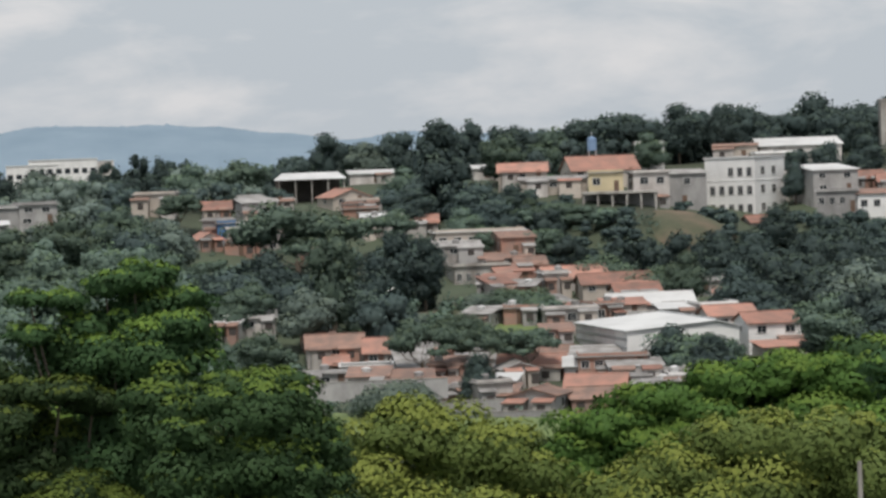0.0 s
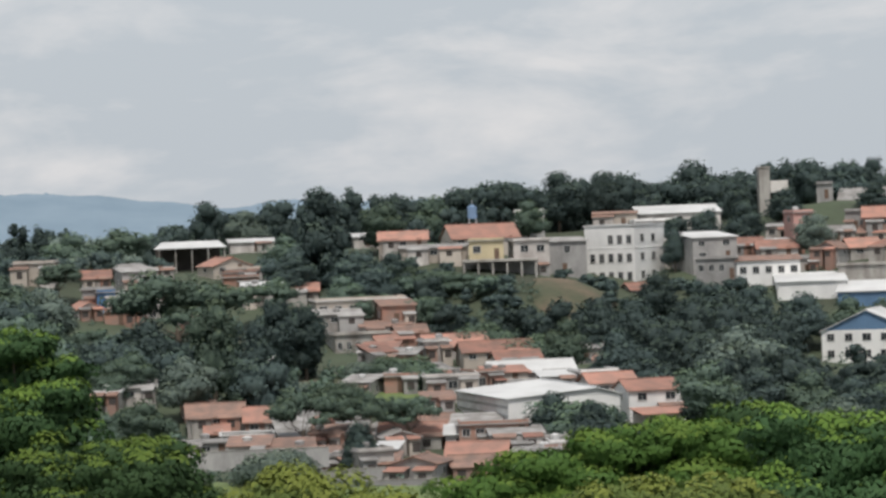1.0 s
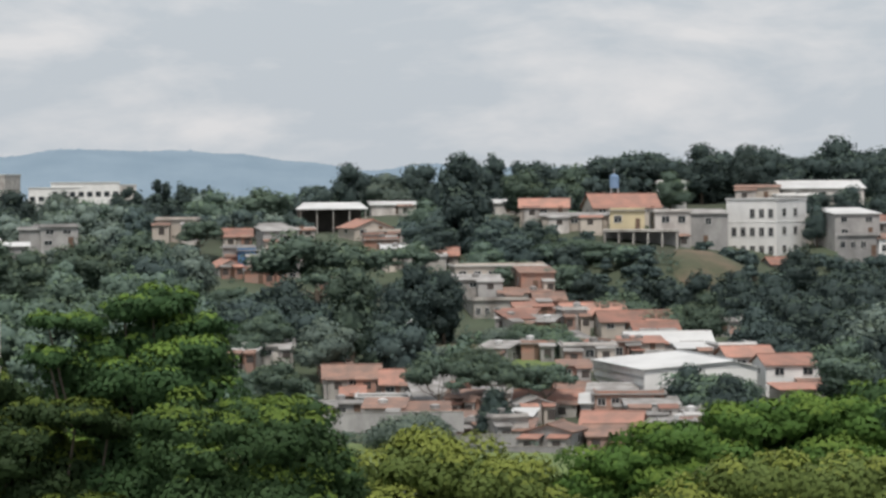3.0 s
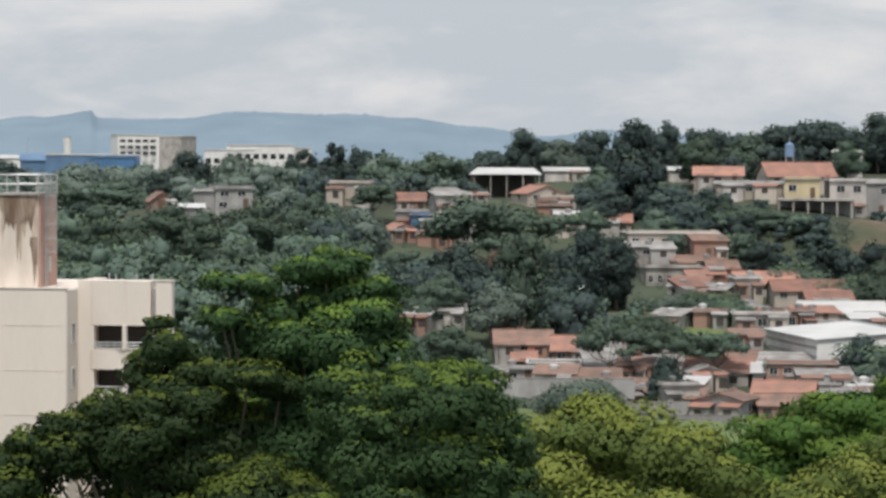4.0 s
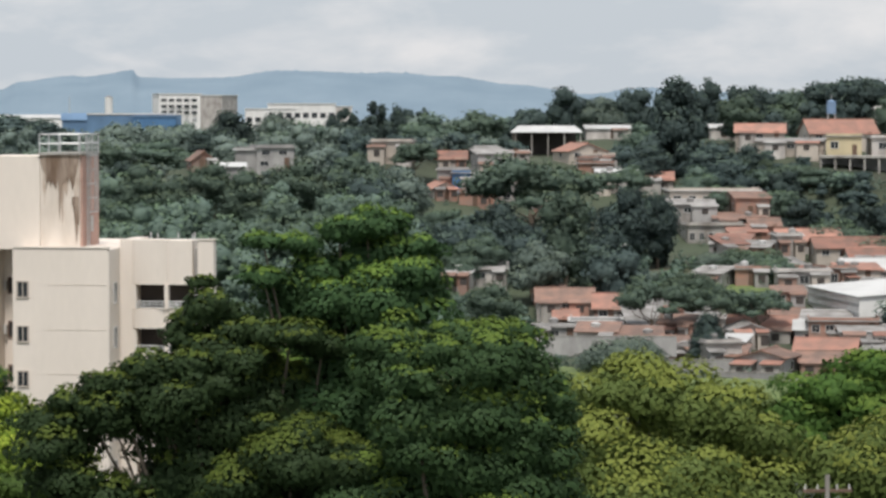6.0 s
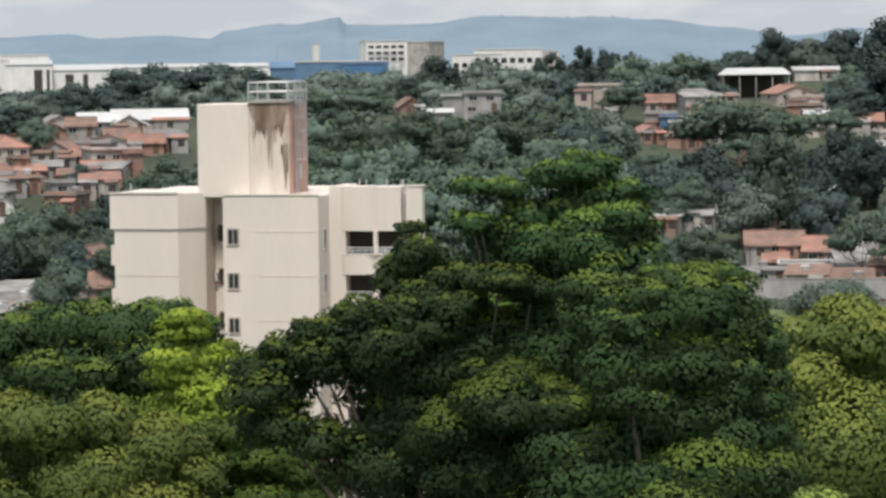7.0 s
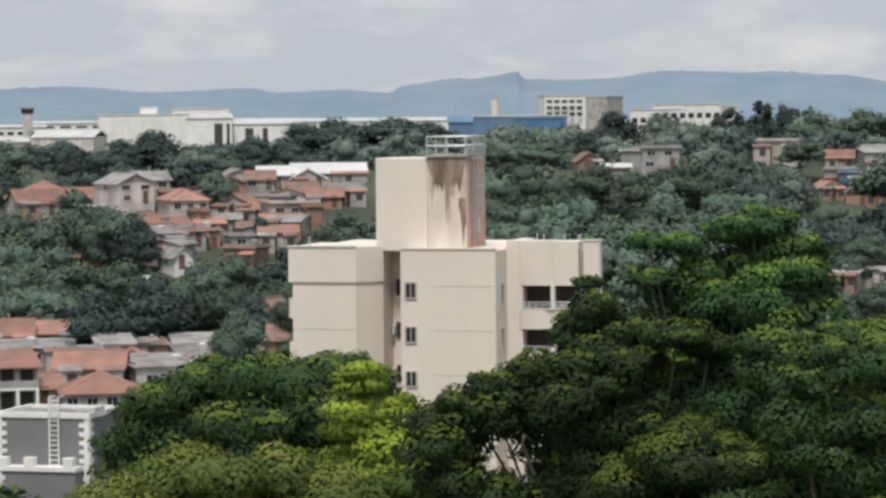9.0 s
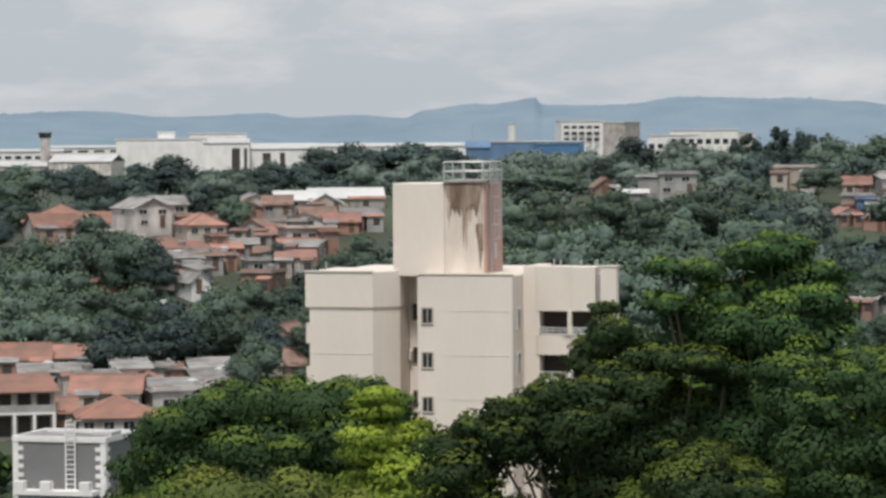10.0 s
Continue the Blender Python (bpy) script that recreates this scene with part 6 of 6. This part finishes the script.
tree('tall', -53.1, 502.2, 41.6, 8.1, D)
tree('round', -48.8, 458.4, 36.6, 11.6, M)
tree('round', -67.0, 554.0, 40.5, 12.0, D)
tree('round', -42.5, 489.2, 39.8, 10.6, M)
tree('round', -32.1, 491.0, 41.0, 12.3, M)
tree('round', -24.0, 505.4, 42.3, 12.7, M)
tree('round', -16.6, 529.7, 42.9, 12.4, M)
tree('round', -9.0, 531.9, 41.0, 11.4, B)
tree('round', -25.4, 466.3, 37.0, 11.7, M)
tree('round', -16.7, 479.7, 37.0, 12.0, M)
tree('round', -7.6, 504.9, 35.7, 10.9, M)
tree('round', -32.6, 449.8, 35.1, 11.3, M)
tree('umbrella', -6.8, 585.0, 44.3, 10.0, M)
tree('umbrella', 13.5, 516.8, 43.2, 20.4, M)
tree('umbrella', 29.8, 558.2, 40.5, 11.0, M)
tree('round', 43.7, 562.3, 40.3, 9.1, M)
tree('round', 7.8, 504.9, 35.6, 11.8, D)
tree('tall', 17.1, 475.7, 37.3, 11.9, M)
tree('tall', 27.2, 496.3, 37.7, 11.6, D)
tree('tall', 33.0, 502.9, 36.3, 9.9, D)
tree('tall', 24.4, 493.4, 34.0, 8.9, D)
tree('round', 12.6, 462.8, 30.8, 10.0, B)
tree('round', 5.2, 475.0, 31.5, 8.5, M)
tree('round', 1.4, 470.0, 30.4, 7.6, M)
tree('bush', 22.7, 478.5, 26.9, 7.3, M)
tree('tall', 34.1, 415.6, 22.8, 6.8, B)
tree('bush', 21.1, 389.4, 24.0, 9.1, B)
tree('round', 5.9, 429.0, 26.8, 9.2, M)
tree('round', 0.5, 440.0, 24.6, 6.3, M)
tree('bush', 35.6, 476.7, 27.3, 8.6, M)
tree('bush', 30.1, 484.1, 27.0, 7.0, B)
tree('bush', 45.2, 498.0, 29.5, 8.1, M)
tree('bush', 50.2, 494.5, 29.7, 8.0, D)
tree('umbrella', 81.9, 643.8, 58.1, 14.0, D)
tree('round', 96.2, 648.9, 58.9, 12.9, D)
tree('round', 105.5, 649.5, 57.9, 10.6, D)
tree('round', 114.6, 659.1, 56.5, 10.8, D)
tree('round', 130.1, 677.6, 60.2, 17.3, D)
tree('round', 138.1, 676.0, 55.8, 11.1, D)
tree('round', 99.4, 659.5, 53.2, 10.8, D)
tree('round', 86.9, 630.0, 52.9, 9.1, M)
tree('round', 71.2, 665.2, 54.3, 13.2, M)
tree('round', 62.8, 666.0, 53.9, 13.2, D)
tree('round', 80.8, 685.3, 54.3, 11.1, D)
tree('round', 129.5, 620.6, 51.1, 10.2, D)
tree('round', 122.3, 622.1, 49.8, 9.1, D)
tree('round', 157.8, 696.3, 57.6, 11.5, D)
tree('round', 167.7, 694.0, 59.0, 12.8, D)
tree('round', 145.7, 657.0, 53.5, 9.7, D)
tree('round', 163.5, 649.7, 53.9, 10.8, D)
tree('round', 110.8, 597.8, 46.3, 6.0, D)
tree('umbrella', 116.9, 615.0, 49.2, 10.1, D)
tree('round', 99.7, 556.1, 38.8, 11.1, D)
tree('round', 107.0, 546.6, 36.9, 11.0, D)
tree('round', 113.1, 537.2, 36.2, 10.8, D)
tree('round', 122.7, 540.2, 34.6, 10.9, D)
tree('round', 130.7, 540.4, 33.6, 11.0, M)
tree('round', 136.4, 539.0, 33.0, 9.0, M)
tree('round', 85.1, 530.2, 33.9, 10.6, D)
tree('round', 91.5, 533.2, 35.0, 11.6, D)
tree('round', 75.9, 508.4, 32.8, 9.2, M)
tree('round', 81.5, 492.3, 31.2, 10.7, D)
tree('round', 90.9, 493.7, 31.5, 11.7, D)
tree('round', 96.1, 470.3, 31.8, 14.6, B)
tree('round', 105.3, 478.6, 28.6, 10.5, D)
tree('round', 85.1, 436.8, 28.4, 12.0, M)
tree('round', 92.4, 435.3, 27.3, 11.2, D)
tree('round', 99.1, 434.8, 26.6, 10.4, M)
tree('round', 104.6, 430.5, 25.9, 9.5, D)
tree('round', 111.9, 433.8, 26.2, 9.6, M)
tree('round', 84.3, 482.7, 28.8, 9.7, D)
tree('spiky', 85.7, 444.8, 24.1, 6.5, B)
tree('round', 97.3, 407.5, 24.3, 9.0, B)
tree('round', 138.2, 596.2, 48.3, 9.9, B)
tree('round', 62.6, 435.5, 25.1, 8.7, D)
tree('round', 66.7, 425.8, 24.5, 8.5, D)
tree('bush', 62.6, 569.6, 40.9, 10.3, M)
tree('bush', 56.8, 555.1, 38.3, 11.0, M)
tree('bush', 66.0, 532.9, 33.5, 10.6, M)
tree('bush', 71.9, 513.0, 31.9, 10.2, D)
tree('bush', 54.8, 575.4, 40.1, 9.3, D)
tree('bush', 51.1, 579.8, 41.2, 9.4, D)
tree('bush', 47.1, 498.8, 29.7, 8.1, M)
tree('bush', 49.4, 486.5, 28.8, 7.0, M)
tree('bush', 41.9, 502.3, 28.9, 7.2, D)
tree('round', -115.7, 435.9, 36.7, 12.9, M)
tree('round', -112.0, 454.4, 39.5, 12.6, M)
tree('round', -105.4, 449.8, 36.9, 9.9, M)
tree('round', -113.0, 416.9, 32.9, 11.6, M)
tree('round', -103.9, 412.1, 33.1, 12.2, M)
tree('round', -102.0, 449.6, 36.0, 9.1, D)
tree('round', -83.8, 379.9, 30.7, 10.5, D)
tree('round', -78.0, 402.0, 32.0, 9.6, M)
tree('round', -88.0, 367.6, 29.8, 9.5, D)
tree('round', -104.2, 403.8, 27.8, 9.0, M)
tree('round', -68.6, 354.4, 27.5, 7.8, M)
tree('round', -106.8, 393.8, 26.9, 9.5, B)
tree('bush', -76.8, 410.9, 29.3, 8.2, M)
tree('bush', -69.4, 403.1, 29.7, 8.8, M)
tree('bush', -63.7, 394.9, 28.7, 8.6, D)
tree('bush', -80.5, 410.2, 27.9, 6.7, B)
tree('round', -132.0, 538.0, 44.5, 9.4, D)
tree('round', -139.7, 634.8, 46.9, 17.5, D)
tree('round', -112.9, 546.5, 44.2, 11.0, B)
tree('round', -148.2, 547.3, 45.7, 12.2, M)
tree('round', -112.3, 584.3, 44.3, 10.7, D)
tree('umbrella', -99.8, 682.8, 49.6, 26.0, D)
tree('round', -115.0, 680.3, 47.7, 14.8, D)
tree('round', -105.5, 671.8, 47.7, 14.6, D)
tree('round', -90.0, 684.1, 48.0, 13.6, D)
tree('round', -70.1, 445.5, 36.5, 10.5, M)
tree('round', -102.6, 513.9, 40.8, 7.5, M)
tree('round', -88.2, 476.9, 34.4, 5.2, D)
tree('round', -133.8, 483.8, 38.6, 6.3, D)
tree('bush', -64.5, 374.5, 25.0, 6.1, M)

tree('round', -116.8, 680.0, 48.4, 16.1, D)
tree('round', -109.5, 681.3, 49.1, 17.3, D)
tree('round', -96.7, 683.2, 49.3, 18.6, D)
tree('round', -88.1, 684.3, 48.0, 14.8, D)
tree('round', -134.1, 579.7, 45.8, 9.6, D)
tree('round', -110.0, 556.2, 44.3, 9.1, B)
tree('round', -61.5, 560.6, 44.1, 11.1, M)
tree('round', -49.0, 495.6, 42.0, 11.6, M)
tree('round', -37.9, 502.6, 41.9, 10.8, M)

tree('round', -81.6, 396.0, 31.3, 9.4, M)
tree('round', -94.5, 411.3, 31.0, 9.8, M)
tree('round', -77.7, 392.4, 29.9, 7.9, M)
tree('round', -71.5, 380.3, 28.4, 7.6, D)
tree('round', -65.0, 377.4, 28.3, 8.2, M)
tree('round', -108.3, 407.9, 29.5, 10.6, M)
tree('round', -67.2, 426.7, 32.4, 8.5, D)
tree('round', -72.5, 440.1, 34.3, 8.0, M)

tree('bush', 65.6, 434.2, 26.6, 13.2, D)
tree('round', 71.4, 438.2, 22.6, 5.6, D)
tree('umbrella', 27.7, 433.1, 27.6, 10.1, M)
tree('umbrella', 36.6, 437.5, 26.5, 9.4, M)
tree('umbrella', 42.9, 436.9, 25.6, 9.4, M)
tree('bush', 24.5, 405.3, 20.9, 5.8, M)
tree('round', 33.6, 414.6, 22.5, 5.6, D)

tree('bush', 55.1, 577.4, 43.0, 9.4, D)
tree('bush', 60.8, 572.8, 40.9, 8.3, M)
tree('bush', 64.2, 566.4, 39.0, 8.2, M)
tree('bush', 48.3, 560.9, 38.5, 9.1, M)
tree('bush', -2.4, 543.0, 34.2, 6.8, M)
tree('bush', 4.4, 534.0, 33.6, 7.7, M)


# ---------------------------------------------------------------- woods that fill the slopes
def woods(b0, b1, d0, d1, count, material, low, high, seed, label, ceiling=99.0, widths=(6, 11), near=0.008):
    """A stretch of closed wood: many crowns over the hillside, kept clear of the houses and of the view to them."""
    r = random.Random(seed)
    lobes, spots = [], []
    for _ in range(count * 5):
        if len(spots) >= count:
            break
        b, d = radians(r.uniform(b0, b1)), r.uniform(d0, d1)
        x, y = math.sin(b) * d, math.cos(b) * d
        wide, tall = r.uniform(*widths), r.uniform(low, high)
        z = ground_z(x, y)
        top = min(z + tall, ceiling)
        tall = top - z
        if tall < 1.5:
            continue
        clear = all(math.hypot(x - cx, y - cy) > r0 + wide * .3 for cx, cy, r0 in CLEARINGS)
        for hx, hy, size, htop in built:
            hd = math.hypot(hx, hy)
            across = abs(math.atan2(hx, hy) - b) * d
            if math.hypot(hx - x, hy - y) < size * .55 + wide * .35:
                clear = False
            elif hd > d and across < size / 2 + wide * 0.45 and (top - 50) / d > (htop - 50) / hd - near and hd < 800:
                clear = False
            if not clear:
                break
        if clear and min((math.hypot(sx - x, sy - y) for sx, sy in spots), default=99) > widths[0] * .55:
            spots.append((x, y))
            for k in range(4 if wide > 5 else 1):
                a, q = r.uniform(0, math.tau), r.uniform(.1, .32) * wide
                s = wide * r.uniform(.24, .34)
                lobes.append((x + math.cos(a) * q, y + math.sin(a) * q, z + tall * r.uniform(.45, .8), s, s, min(s, tall * .3) * .9))
            lobes.append((x, y, z + tall * .78, wide * .25, wide * .25, tall * .2))
            lobes.append((x, y, z + tall * .35, wide * .38, wide * .38, tall * .36))
    if lobes:
        me = crown_mesh(lobes, .72, 7, 0.3, seed, material, TOPLIT_LEAVES[material.name], core=.8, puff=.45, shell=.14)
        me.name = "woods"
        tagged(new("woods", me), label, "woods", kind="stuff")


random.seed(21)
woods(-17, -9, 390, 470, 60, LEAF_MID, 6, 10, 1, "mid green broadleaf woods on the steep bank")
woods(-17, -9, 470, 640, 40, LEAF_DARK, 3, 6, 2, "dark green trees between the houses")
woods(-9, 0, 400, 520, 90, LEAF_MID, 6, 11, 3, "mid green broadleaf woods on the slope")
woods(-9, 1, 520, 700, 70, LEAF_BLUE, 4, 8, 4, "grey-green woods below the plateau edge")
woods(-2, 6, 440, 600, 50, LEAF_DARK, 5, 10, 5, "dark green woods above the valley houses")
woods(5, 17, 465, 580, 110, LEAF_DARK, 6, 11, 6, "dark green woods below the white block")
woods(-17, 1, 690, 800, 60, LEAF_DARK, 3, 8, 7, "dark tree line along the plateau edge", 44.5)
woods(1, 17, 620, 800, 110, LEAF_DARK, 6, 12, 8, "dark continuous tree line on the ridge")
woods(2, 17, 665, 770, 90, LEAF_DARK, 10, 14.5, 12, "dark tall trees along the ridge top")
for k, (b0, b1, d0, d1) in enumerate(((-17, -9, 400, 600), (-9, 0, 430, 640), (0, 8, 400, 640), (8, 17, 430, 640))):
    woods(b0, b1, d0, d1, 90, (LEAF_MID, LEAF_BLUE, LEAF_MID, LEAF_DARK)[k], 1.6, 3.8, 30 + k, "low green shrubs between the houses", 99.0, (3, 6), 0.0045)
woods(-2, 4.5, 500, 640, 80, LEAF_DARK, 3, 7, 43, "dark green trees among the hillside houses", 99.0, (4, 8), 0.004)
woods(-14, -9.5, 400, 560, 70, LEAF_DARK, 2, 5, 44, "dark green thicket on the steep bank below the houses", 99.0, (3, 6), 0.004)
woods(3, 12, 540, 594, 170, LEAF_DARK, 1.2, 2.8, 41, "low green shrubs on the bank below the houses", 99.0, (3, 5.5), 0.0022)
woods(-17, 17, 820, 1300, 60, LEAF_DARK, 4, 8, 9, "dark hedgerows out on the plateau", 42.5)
woods(-4, 17, 230, 330, 60, LEAF_OLIVE, 4, 7, 10, "olive green woods on the near valley side", 20.5)
woods(-17, -4, 230, 310, 40, LEAF_NEAR, 3, 7, 11, "deep green woods on the near valley side", 23.0)


# Scrub and tall grass that nobody could count.
def scrub():
    rng = np.random.default_rng(5)
    spots = []
    for b0, b1, d0, d1, n in ((-17, 17, 380, 640, 2000), (3, 16, 545, 625, 900)):
        b, d = np.radians(rng.uniform(b0, b1, n)), rng.uniform(d0, d1, n)
        for bb, dd in zip(b, d):
            x, y = math.sin(bb) * dd, math.cos(bb) * dd
            if any(abs(hx - x) < s / 2 + .5 and abs(hy - y) < s / 2 + .5 for hx, hy, s, ht in built):
                continue
            if noise.noise((x * .03, y * .03, 7.0)) < -0.15:
                continue
            s = rng.uniform(.5, 1.3)
            spots.append((x, y, ground_z(x, y) + s * .3, s * .9, s * .9, s))
    me = crown_mesh(spots, .45, 5, 0.25, 77, LEAF_MID, core=0, puff=.5)
    me.name = "scrub"
    tagged(new("scrub", me), "low green scrub and weeds over the slopes", "scrub", kind="stuff")


scrub()
